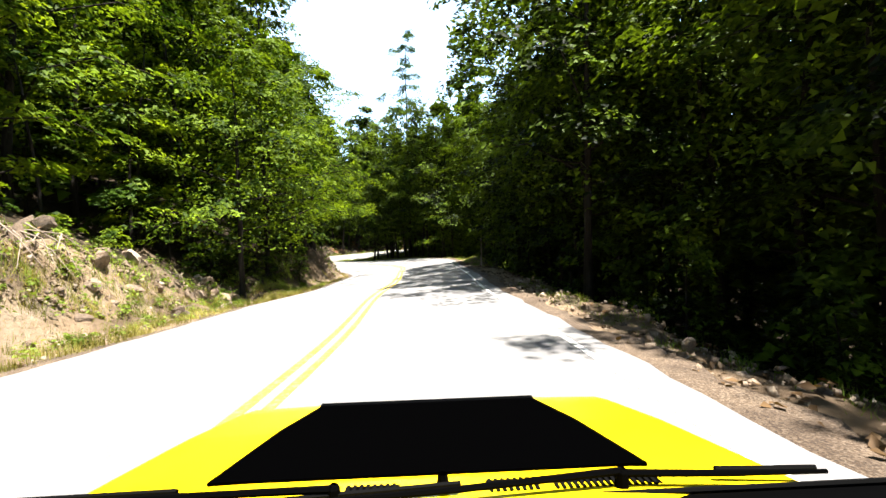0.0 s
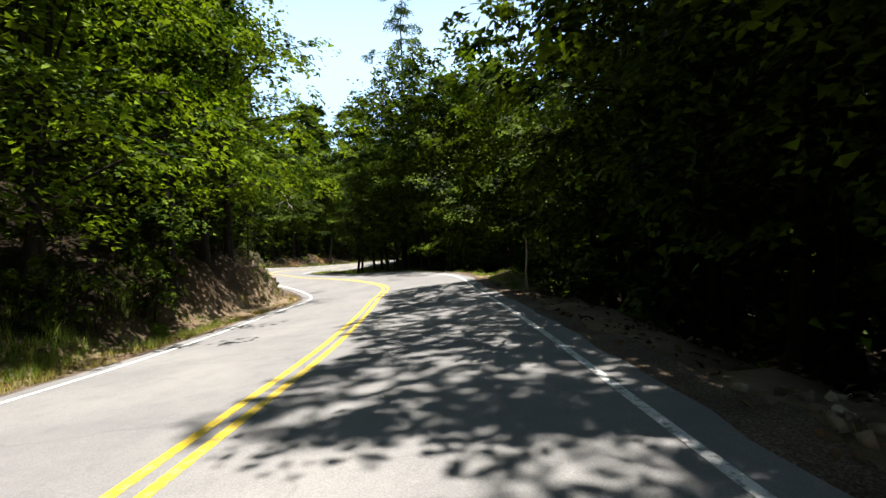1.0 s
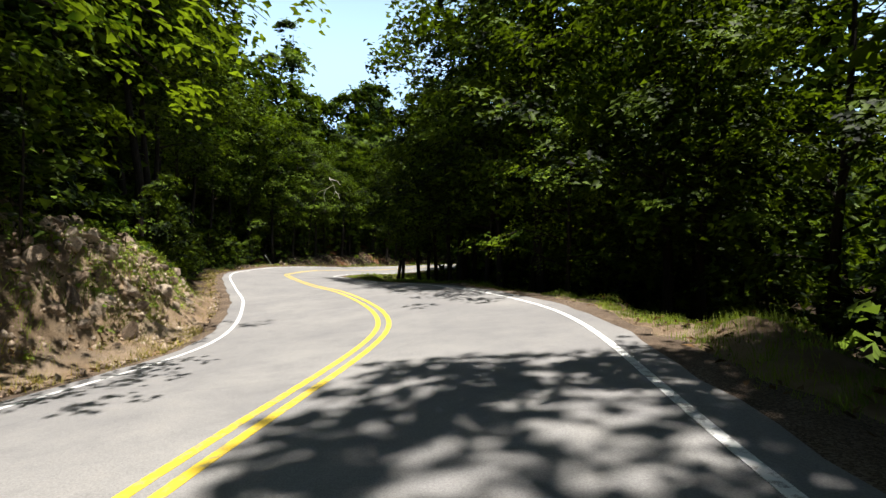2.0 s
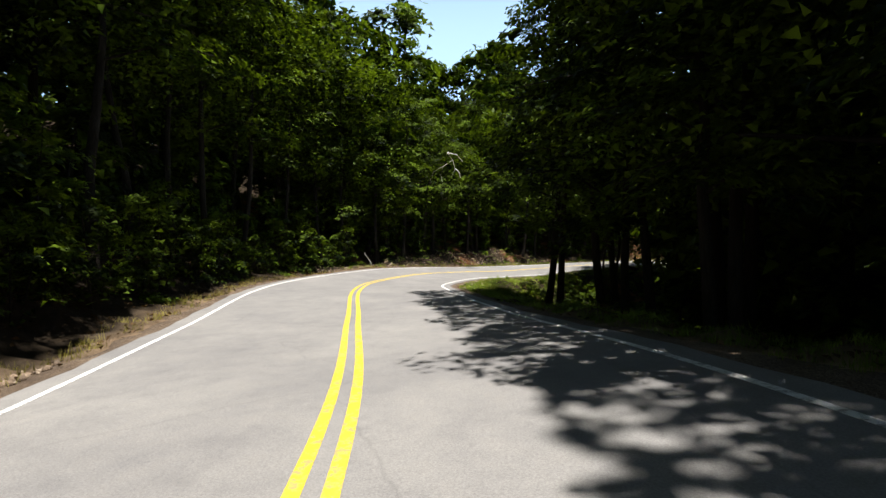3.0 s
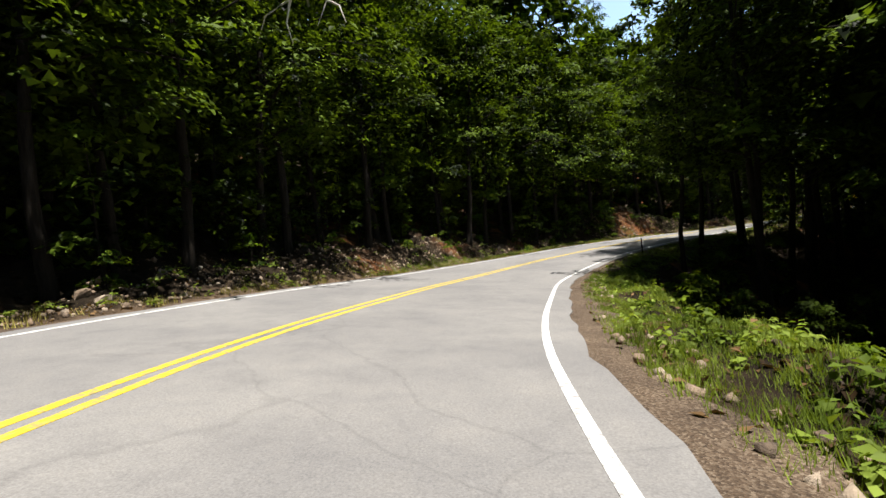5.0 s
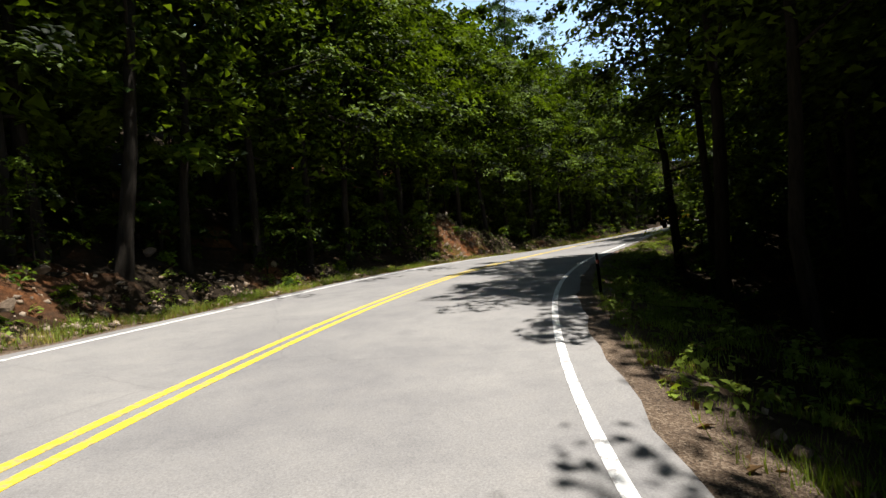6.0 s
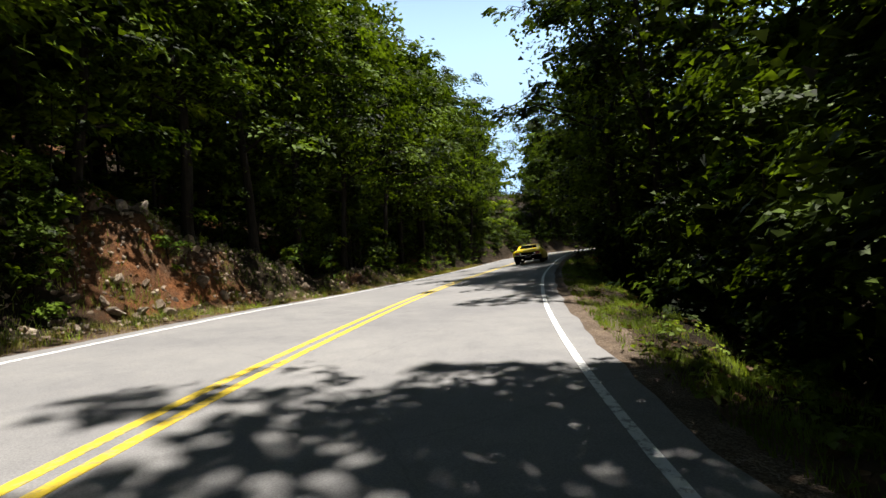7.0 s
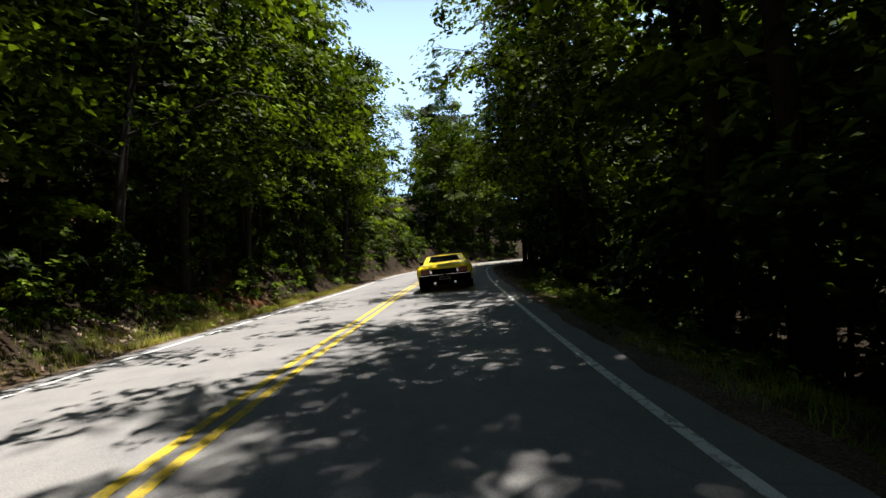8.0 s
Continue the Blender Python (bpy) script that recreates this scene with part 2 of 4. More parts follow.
def ground_height(x, y):
    i, d = nearest(x, y)
    x, y = np.ravel(x), np.ravel(y)
    tilt = np.tan(np.radians(LINE[i, 3]))
    base = LINE[i, 2] - tilt * np.clip(d, -4.4, 4.4)
    s = S[i]
    l = np.maximum(-d - 3.55, 0)
    r = np.maximum(d - 3.55, 0)
    cut = 1.35 + 0.45 * np.sin(s / 9.0 + 1) + 0.35 * np.sin(s / 4.1) + 1.0 * np.exp(-((s - 38) / 6.0) ** 2) - 0.9 * np.exp(-((s - 50) / 6.0) ** 2) + 0.4 * np.exp(-((s - 68) / 4.0) ** 2) + 0.6 * np.exp(-((s - 131.8) / 2.2) ** 2) - 0.5 * np.exp(-((s - 139) / 3.0) ** 2) - 0.75 * np.clip((s - 73) / 6, 0, 1) * np.clip((128 - s) / 5, 0, 1)
    start = 0.7 + 0.4 * np.sin(s / 6.0)
    q = np.clip((l - start) / 1.6, 0, 1)
    left = q * q * (3 - 2 * q) * cut + np.maximum(l - 2.2, 0) * 0.45
    left = np.where(left > 12, 12 + (left - 12) * 0.25, left)
    right = -0.10 * np.minimum(r, 1.2) - 0.55 * np.clip(r - 1.2, 0, 6) - 0.05 * np.clip(r - 7.2, 0, 60)
    rough = np.clip((np.abs(d) - 3.65) / 1.5, 0, 1)
    z = base + left + right + rough * (0.14 * waves(x, y, 2.2, 3) + 0.09 * waves(x, y, 0.9, 5) + 0.25 * waves(x, y, 9, 7))
    under = np.abs(d) < 3.62
    return z - np.where(under, 0.10, 0.0) - 0.03 * np.clip(np.abs(d) - 3.45, 0, 0.4) / 0.4


def mesh_of(name, verts, faces, material, smooth=False):
    me = bpy.data.meshes.new(name)
    me.from_pydata([tuple(v) for v in verts], [], [tuple(f) for f in faces])
    me.materials.append(material)
    if smooth:
        me.polygons.foreach_set("use_smooth", [True] * len(me.polygons))
    me.update()
    return me


def grid_faces(rows, cols):
    a = np.arange(rows * cols).reshape(rows, cols)
    return np.stack([a[:-1, :-1], a[:-1, 1:], a[1:, 1:], a[1:, :-1]], -1).reshape(-1, 4)


def axis_steps(lo, hi, fine):
    core = np.arange(lo, hi, fine)
    out = np.cumsum(np.geomspace(fine, 260, 32))
    return np.r_[(lo - out)[::-1], core, core[-1] + out]


gx, gy = axis_steps(-34, 44, 0.5), axis_steps(-4, 126, 0.5)
X, Y = np.meshgrid(gx, gy)
Z = ground_height(X, Y)
ground = new("ground", mesh_of("ground", np.stack([X.ravel(), Y.ravel(), Z], 1).tolist(), grid_faces(len(gy), len(gx)).tolist(), SOIL, True))
near, away = nearest(X, Y)
patchy = 0.35 * waves(X.ravel(), Y.ravel(), 2.5, 31)
ground.data.attributes.new("verge", "FLOAT", "POINT").data.foreach_set("value", np.clip(1.0 - (np.abs(away) - np.where(S[near] > 73, 3.75, 4.1)) / np.where(S[near] > 73, 0.6, 1.1) + patchy, 0, 1).astype(np.float32))
ground.data.attributes.new("red_clay", "FLOAT", "POINT").data.foreach_set("value", np.clip((S[near] - 70) / 25, 0, 1).astype(np.float32))
run = S[near]
cuts = sum(np.clip(1.6 - np.abs(run - at) / half, 0, 1) for at, half in ((33, 11), (66.5, 5), (97.8, 0.7), (109.5, 0.8), (115.5, 1.0), (121, 0.7), (132, 1.7), (141, 1.0), (150, 2.0)))
ground.data.attributes.new("bare", "FLOAT", "POINT").data.foreach_set("value", np.clip(cuts * (0.85 + patchy), 0, 1).astype(np.float32))
tagged(ground, "brown forest soil with red clay road cuts", "ground", kind="structure")


def ribbon(name, d0, d1, up, thick, material, i0=0, i1=None, ragged=0.0):
    i1 = len(S) if i1 is None else i1
    ds = np.linspace(d0, d1, 3 if d1 - d0 > 1 else 2)
    verts = []
    for i in range(i0, i1):
        j = ragged * math.sin(i * 1.7) * math.sin(i * 0.61)
        row = [on_road(i, d + (j if k == len(ds) - 1 else -j if k == 0 else 0), up) for k, d in enumerate(ds)]
        lo = [on_road(i, ds[0] - j, up - thick), on_road(i, ds[-1] + j, up - thick)]
        verts += [lo[0], *row, lo[1]]
    return new(name, mesh_of(name, verts, grid_faces(i1 - i0, len(ds) + 2)[:, ::-1].tolist(), material))


road = tagged(ribbon("road", -3.38, 3.38, 0, 0.14, ASPHALT, ragged=0.05), "pale grey worn asphalt two-lane road", "road", kind="structure")
tagged(ribbon("road_patch", 2.1, 2.88, 0.005, 0.005, PATCH, 84, 86, 0.03), "darker asphalt patch in the road surface", "road patch", kind="structure")
for name, d, w, m, label in (("edge_line", -HALF, 0.08, WHITE, "white painted edge line"), ("edge_line", HALF, 0.08, WHITE, "white painted edge line"),
                             ("centre_line", -0.1, 0.095, YELLOW, "yellow painted centre stripe"), ("centre_line", 0.1, 0.095, YELLOW, "yellow painted centre stripe")):
    tagged(ribbon(name, d - w / 2, d + w / 2, 0.004, 0.004, m), label, "road marking", kind="structure")


# ---- gravel shoulders ----
for side, far in ((-1, 3.85), (1, 3.92)):
    verts = []
    for i in range(len(S)):
        j = 0.16 * math.sin(i * 0.9 + side) * math.sin(i * 0.37) + 0.08 * math.sin(i * 2.3)
        for d, z in ((3.28, -0.02), (3.48, -0.012), (far + j - 0.1, -0.03), (far + j, -0.13)):
            verts.append(on_road(i, side * d, z))
    f = grid_faces(len(S), 4)
    shoulder = new("shoulder", mesh_of("shoulder", verts, (f if side < 0 else f[:, ::-1]).tolist(), GRAVEL, True))
    tagged(shoulder, "pale gravel and dirt shoulder beside the asphalt", "road shoulder", kind="structure")


# ---- trees ----
def tube(points, radii, sides=6):
    """Vertices and faces of a tapered tube along points."""
    p = np.array(points, float)
    t = np.gradient(p, axis=0)
    t /= np.linalg.norm(t, axis=1, keepdims=True)
    verts, faces = [], []
    for c, d, r in zip(p, t, radii):
        a = np.cross(d, (0.31, 0.95, 0.05) if abs(d[2]) > 0.5 else (0, 0, 1))
        a /= np.linalg.norm(a)
        b = np.cross(d, a)
        for k in range(sides):
            w = 2 * math.pi * k / sides
            verts.append(c + r * (math.cos(w) * a + math.sin(w) * b))
    for i in range(len(p) - 1):
        for k in range(sides):
            n = (k + 1) % sides
            faces.append((i * sides + k, i * sides + n, (i + 1) * sides + n, (i + 1) * sides + k))
    return verts, faces


def join_tubes(tubes):
    verts, faces = [], []
    for v, f in tubes:
        o = len(verts)
        verts += list(v)
        faces += [tuple(i + o for i in q) for q in f]
    return verts, faces


def leaves(centres, normals, size, rng, slim=0.5, single=False):
    """Rhombic leaves, each folded along its middle; single: plain pointed ones for the inner wood."""
    n = len(centres)
    axis = rng.normal(size=(n, 3))
    axis -= normals * (axis * normals).sum(1, keepdims=True)
    axis /= np.linalg.norm(axis, axis=1, keepdims=True)
    side = np.cross(normals, axis)
    s = size * rng.uniform(0.55, 1.35, (n, 1))
    v = np.stack([centres - axis * s * 0.5, centres + side * s * slim * 0.5 + normals * s * 0.09 - axis * s * 0.06,
                  centres + axis * s * 0.5 - normals * s * 0.12, centres - side * s * slim * 0.5 + normals * s * 0.09 - axis * s * 0.06], 1).reshape(-1, 3)
    if single:
        side = side * 0.78
        v = v.reshape(-1, 4, 3)[:, [1, 2, 3]].copy()
        v[:, 0] -= axis * s * 0.3
        v[:, 2] -= axis * s * 0.3
        v[:, 1] += side * s * rng.uniform(-0.22, 0.22, (n, 1))
        return v.reshape(-1, 3), np.arange(n * 3).reshape(-1, 3)
    k = np.arange(n)[:, None] * 4
    f = np.concatenate([k + [[0, 1, 2]], k + [[0, 2, 3]]], 1).reshape(-1, 3)
    return v, f


def fast_mesh(name, v, f, material):
    me = bpy.data.meshes.new(name)
    me.vertices.add(len(v))
    me.vertices.foreach_set("co", np.ascontiguousarray(v, np.float32).ravel())
    me.loops.add(f.size)
    me.loops.foreach_set("vertex_index", np.ascontiguousarray(f, np.int32).ravel())
    me.polygons.add(len(f))
    me.polygons.foreach_set("loop_start", np.arange(0, f.size, f.shape[1], dtype=np.int32))
    me.materials.append(material)
    me.update(calc_edges=True)
    return me


def tree_meshes(seed, height, crown_base, spread, sprays, per_spray, size, material, trunk_r, spray_r=0.75, flat=0.34, slim=0.6, droop=0.3, rise=(-0.25, 0.55), pruned=True, single=False, core=0, core_size=0.5):
    """Trunk with limbs, a crown of leaf sprays that hang in layers from them, and leaves added inside it to block
    light.
    """
    rng = np.random.RandomState(seed)
    lean = rng.normal(0, 0.04, 2)
    zs = np.linspace(-0.9, height * 0.95, 9)
    wob = np.cumsum(rng.normal(0, 0.012 * height, (9, 2)) * 0.45, axis=0)
    axis = np.stack([lean[0] * zs + wob[:, 0], lean[1] * zs + wob[:, 1], zs], 1)
    radii = trunk_r * (1 - 0.92 * np.linspace(0, 1, 9)) + 0.01
    radii[0] *= 1.5
    tubes = [tube(axis, radii, 7)]
    cs, ns = [], []
    limbs = max(8, sprays // 9)
    for k in range(limbs):
        u = ((k + rng.uniform(0, 1)) / limbs) ** 0.9
        z = crown_base + (height - crown_base) * u
        at = np.array([np.interp(z, zs, axis[:, 0]), np.interp(z, zs, axis[:, 1]), z])
        out = spread * (math.sin(math.pi * (0.25 + 0.70 * u)) ** 0.7) * rng.uniform(0.4, 1.2)
        out *= min(1.0, max(0.35, z / 5.0)) if height > 10 and pruned else 1.0
        w = k * 2.4 + rng.uniform(-0.7, 0.7)
        tip = at + [math.cos(w) * out, math.sin(w) * out, rng.uniform(*rise) * out]
        mid = at * 0.45 + tip * 0.55 + [0, 0, 0.14 * out]
        r = max(0.015, np.interp(z, zs, radii) * 0.45)
        if not single or height > 10:
            tubes.append(tube([at, mid, tip], [r, r * 0.6, 0.008], 4))
        for j in range(max(1, sprays // limbs)):
            f = 0.35 + 0.72 * (j + rng.uniform(0, 1)) / max(1, sprays // limbs)
            c = (at + (mid - at) * f / 0.55) if f < 0.55 else mid + (tip - mid) * (f - 0.55) / 0.45
            c = c + rng.normal(0, 0.10 * out + 0.06, 3) * [1, 1, 0.3]
            rad = 0.72 * spray_r * rng.uniform(0.5, 1.4)
            ang, rr = rng.uniform(0, 6.283, per_spray), rad * np.sqrt(rng.uniform(0, 1, per_spray))
            tilt = rng.normal(0, 0.25, 2)
            off = np.stack([np.cos(ang) * rr, np.sin(ang) * rr * rng.uniform(0.5, 1), -droop * rr * rr / rad + rng.normal(0, 0.11 * rad, per_spray)], 1)
            off[:, 2] += off[:, 0] * (tilt[0] - 0.35 * math.cos(w)) + off[:, 1] * (tilt[1] - 0.35 * math.sin(w))
            nrm = np.stack([np.cos(ang) * flat + 0.6 * math.cos(w), np.sin(ang) * flat + 0.6 * math.sin(w), np.ones(per_spray)], 1) + rng.normal(0, flat * 0.7, (per_spray, 3))
            cs.append(c + off)
            ns.append(nrm / np.linalg.norm(nrm, axis=1, keepdims=True))
    v, f = leaves(np.concatenate(cs), np.concatenate(ns), size, rng, slim, single)
    if core:
        u = rng.uniform(0.06, 0.92, core)
        z = crown_base + (height - crown_base) * u
        rad = spread * 0.62 * np.sin(np.pi * (0.2 + 0.75 * u)) ** 0.7 * np.sqrt(rng.uniform(0, 1, core))
        a = rng.uniform(0, 6.283, core)
        cc = np.stack([np.interp(z, zs, axis[:, 0]) + np.cos(a) * rad, np.interp(z, zs, axis[:, 1]) + np.sin(a) * rad, z], 1)
        cn = rng.normal(0, 0.55, (core, 3)) + [0, 0, 1]
        v2, f2 = leaves(cc, cn / np.linalg.norm(cn, axis=1, keepdims=True), core_size, rng, 0.8, True)
        v, f = np.concatenate([v, v2]), np.concatenate([f, f2 + len(v)])
    tv, tf = join_tubes(tubes)
    return mesh_of("trunk", tv, tf, BARK, True), fast_mesh("crown", v, f, material)


def plant(name, meshes, label, category, group):
    base = new(name)
    base.empty_display_size = 0.3
    for n, me in zip(("trunk", "crown"), meshes):
        o = new(n, me)
        o.parent = base
    return tagged(base, label, category, group)


def height_at(x, y):
    return float(ground_height(np.array([x]), np.array([y]))[0])


KINDS = {
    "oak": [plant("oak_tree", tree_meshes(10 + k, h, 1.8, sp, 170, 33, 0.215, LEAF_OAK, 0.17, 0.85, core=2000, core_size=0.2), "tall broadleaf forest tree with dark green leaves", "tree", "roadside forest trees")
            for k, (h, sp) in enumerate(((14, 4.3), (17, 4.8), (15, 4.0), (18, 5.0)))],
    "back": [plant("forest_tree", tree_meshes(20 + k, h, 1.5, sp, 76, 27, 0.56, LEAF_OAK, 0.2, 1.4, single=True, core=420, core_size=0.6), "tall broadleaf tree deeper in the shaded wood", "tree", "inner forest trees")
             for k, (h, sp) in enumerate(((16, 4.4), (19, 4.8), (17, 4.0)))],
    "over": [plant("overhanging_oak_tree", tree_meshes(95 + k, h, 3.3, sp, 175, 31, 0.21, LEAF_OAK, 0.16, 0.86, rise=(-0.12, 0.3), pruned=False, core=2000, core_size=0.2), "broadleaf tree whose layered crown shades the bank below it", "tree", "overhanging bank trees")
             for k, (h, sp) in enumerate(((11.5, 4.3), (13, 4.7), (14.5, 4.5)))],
    "bright": [plant("light_oak_tree", tree_meshes(95 + k, h, 1.9, sp, 185, 31, 0.21, LEAF_SUNLIT, 0.16, 0.86, rise=(-0.12, 0.3), pruned=False, core=2000, core_size=0.2), "sunlit broadleaf tree with light yellow-green layered leaves", "tree", "light green bank trees")
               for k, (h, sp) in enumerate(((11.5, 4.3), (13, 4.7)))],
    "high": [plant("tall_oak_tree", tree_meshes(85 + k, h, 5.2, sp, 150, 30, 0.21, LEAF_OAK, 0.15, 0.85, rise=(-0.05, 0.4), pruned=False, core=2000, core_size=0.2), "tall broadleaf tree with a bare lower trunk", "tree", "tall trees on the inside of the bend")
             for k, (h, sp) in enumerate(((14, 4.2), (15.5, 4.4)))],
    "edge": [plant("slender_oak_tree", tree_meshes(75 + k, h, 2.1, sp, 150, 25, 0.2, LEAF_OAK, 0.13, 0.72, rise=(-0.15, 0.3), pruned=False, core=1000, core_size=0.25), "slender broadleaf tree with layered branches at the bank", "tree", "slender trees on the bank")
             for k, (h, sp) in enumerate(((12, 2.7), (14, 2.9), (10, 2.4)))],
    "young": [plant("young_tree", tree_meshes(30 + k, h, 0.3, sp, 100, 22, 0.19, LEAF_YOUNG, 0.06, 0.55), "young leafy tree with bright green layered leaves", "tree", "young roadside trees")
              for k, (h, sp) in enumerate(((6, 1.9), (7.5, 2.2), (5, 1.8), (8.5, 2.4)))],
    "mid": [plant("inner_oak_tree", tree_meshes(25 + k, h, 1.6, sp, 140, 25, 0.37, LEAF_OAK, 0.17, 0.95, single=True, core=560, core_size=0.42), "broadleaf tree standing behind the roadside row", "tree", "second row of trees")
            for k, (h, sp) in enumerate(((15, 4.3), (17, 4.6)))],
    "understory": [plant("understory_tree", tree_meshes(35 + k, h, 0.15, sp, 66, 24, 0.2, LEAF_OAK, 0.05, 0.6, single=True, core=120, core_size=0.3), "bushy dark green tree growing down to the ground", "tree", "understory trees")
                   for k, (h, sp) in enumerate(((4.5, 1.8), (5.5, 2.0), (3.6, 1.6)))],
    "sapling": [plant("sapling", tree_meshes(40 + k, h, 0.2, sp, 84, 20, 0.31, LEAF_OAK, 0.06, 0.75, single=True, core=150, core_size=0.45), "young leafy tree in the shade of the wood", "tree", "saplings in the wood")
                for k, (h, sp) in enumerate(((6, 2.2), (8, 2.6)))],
    "shrub": [plant("shrub", tree_meshes(50 + k, h, 0.05, sp, 30, 20, 0.15, LEAF_YOUNG, 0.03, 0.4), "low leafy green shrub on the bank", "shrub", "roadside shrubs")
              for k, (h, sp) in enumerate(((1.5, 0.9), (2.1, 1.1), (1.1, 0.8)))],
    "pine": [plant("pine_tree", tree_meshes(60 + k, h, 4.5, 2.9, 330, 18, 0.34, LEAF_PINE, 0.17, 0.75, 0.9, 0.13, rise=(-0.2, 0.15)), "tall thin pine with sparse needles", "tree", "pines")
             for k, h in enumerate((21, 24))],
}
rng = np.random.RandomState(4)
placed = set()


def sky_lane(x, y):
    """Way along and across the open lane of sky above the far straight."""
    x, y = x - 1.0, y - 94.8
    return x * 0.737 + y * 0.676, x * 0.676 - y * 0.737


def put(kind, s, d, scale=1.0, sink=0.15, clear=4.6, r=None):
    r = r or np.random.RandomState(int(s * 10))
    i = int(np.clip(round(s * 2), 0, len(S) - 1))
    x, y, _ = on_road(i, d)
    j, dd = nearest(np.array([x]), np.array([y]))
    if abs(dd[0]) < min(abs(d) - 0.4, clear):
        return
    along, across = sky_lane(x, y)
    if kind not in ("shrub", "young", "sapling", "understory") and along > 12 and abs(across) < 2.8:
        return
    k, off = (x + 3) * -0.423 + (y - 33) * 0.906, (x + 3) * 0.906 + (y - 33) * 0.423
    if kind in ("back", "mid", "pine", "oak") and k > 40 and -4.0 < off < 2.0:
        scale *= 0.85
    ob = KINDS[kind][r.randint(len(KINDS[kind]))]
    m = pose(x, y, height_at(x, y) - sink, r.uniform(-3, 3), r.uniform(-3, 3), r.uniform(0, 360)) @ Matrix.Scale(scale, 4)
    if ob not in placed:
        placed.add(ob)
        ob.matrix_basis = m
    else:
        c = copy_thing(ob, Matrix())
        c.matrix_basis = m


def row(kind, s0, s1, gap, d0, d1, lo=0.8, hi=1.1, sink=0.15):
    r = np.random.RandomState(int(s0 * 10) * 31 + int((d0 + 40) * 10) * 7 + len(kind))
    s = s0
    while s < s1:
        put(kind, s + r.uniform(0, gap), r.uniform(d0, d1), r.uniform(lo, hi), sink, r=r)
        s += gap


S_END = S[-1] - 1
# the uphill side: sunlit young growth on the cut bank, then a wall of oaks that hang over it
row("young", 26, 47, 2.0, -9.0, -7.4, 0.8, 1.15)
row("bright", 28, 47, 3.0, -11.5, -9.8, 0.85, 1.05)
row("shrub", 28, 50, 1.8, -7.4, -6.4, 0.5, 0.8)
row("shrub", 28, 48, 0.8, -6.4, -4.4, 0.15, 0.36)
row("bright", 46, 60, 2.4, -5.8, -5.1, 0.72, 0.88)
row("oak", 47, 60, 4.2, -8.4, -7.4, 0.8, 0.95)
row("shrub", 60, 73, 1.6, -6.4, -4.9, 0.25, 0.5)
row("high", 70, 96, 2.5, -7.0, -5.7, 0.85, 1.0)
row("high", 60, 70, 3.0, -8.6, -7.6, 0.85, 1.0)
row("high", 72, 96, 3.0, -9.6, -8.2, 1.0, 1.15)
row("over", 98, 128, 2.7, -6.4, -5.6, 0.88, 1.05)
row("edge", 96, 128, 4.4, -6.6, -5.8, 0.9, 1.1)
row("mid", 95, 112, 3.6, -8.6, -7.4, 0.75, 1.0)
row("understory", 72, 128.5, 1.5, -7.2, -5.6, 0.4, 0.75)
row("understory", 70, 95, 0.8, -5.6, -4.9, 0.3, 0.6)
row("understory", 64, 128.5, 1.9, -8.4, -7.0, 0.7, 1.0)
row("understory", 46.5, 62, 1.1, -6.6, -5.0, 0.3, 0.6)
row("young", 96, 112, 4.4, -8.2, -7.0, 0.7, 0.95)
row("over", 133, S_END, 2.8, -6.4, -5.5, 0.88, 1.05)
row("edge", 136, S_END, 4.0, -6.4, -5.6, 0.85, 1.05)
row("mid", 112, S_END, 3.4, -8.6, -7.2, 0.75, 1.0)
row("understory", 134.5, S_END, 1.3, -6.6, -5.0, 0.35, 0.65)
row("understory", 124, 130, 0.8, -5.9, -4.8, 0.35, 0.6)
row("understory", 134, S_END, 1.9, -8.4, -6.8, 0.7, 1.0)
row("high", 128, 134, 2.4, -8.4, -7.2, 0.85, 1.0)
row("understory", 128, 135, 1.0, -9.0, -7.3, 0.7, 1.0)
row("young", 118, S_END, 4.2, -8.0, -6.2, 0.7, 1.1)
row("shrub", 96, S_END, 3.2, -5.4, -4.6, 0.3, 0.6)
row("shrub", 144, S_END, 1.1, -5.6, -4.4, 0.25, 0.55)
row("understory", 156, S_END, 1.1, -6.4, -4.9, 0.3, 0.6)
row("sapling", 20, S_END, 4.6, -13, -9.0, 0.9, 1.2)
row("back", 10, S_END, 4.4, -17, -12, 0.9, 1.2)
row("back", 10, S_END, 9.0, -27, -18, 1.0, 1.3)
row("mid", 62, 116, 4.2, -12, -9.5, 1.0, 1.2)
row("pine", 30, S_END, 9, -16, -10, 0.9, 1.1)
row("back", 82, 120, 4.0, -16, -12.5, 1.15, 1.4)
# the downhill side: dense where the road lies in shade, set back where the sun comes in
row("understory", 44, 62, 1.8, 6.8, 8.4, 0.7, 1.1)
row("understory", 22, 44, 2.6, 8.6, 10.5, 0.5, 0.8)
row("sapling", 20, 82, 3.6, 9.0, 11, 0.7, 1.0)
row("mid", 12, 42, 2.6, 11, 12.8, 0.95, 1.1)
row("mid", 52, 66, 2.4, 11, 12.5, 0.75, 0.85)
row("mid", 14, 30, 3.4, 8.8, 10, 0.8, 1.0)
row("over", 22, 44, 2.7, 8.0, 9.0, 0.85, 1.0)
# light-leaved copy standing for boughs that catch the sun
put("bright", 66, 5.4, 0.5)
row("understory", 30, 43, 0.9, 5.6, 7.2, 0.25, 0.45)
put("high", 85, 9.6, 1.1)
put("over", 152.5, 5.5, 0.9)
put("over", 150, 6.0, 0.9)
row("over", 43, 56, 1.6, 6.2, 7.0, 0.78, 0.92)
row("over", 42, 55, 2.6, 8.4, 9.4, 0.9, 1.0)
put("high", 115.0, 5.8, 0.66)
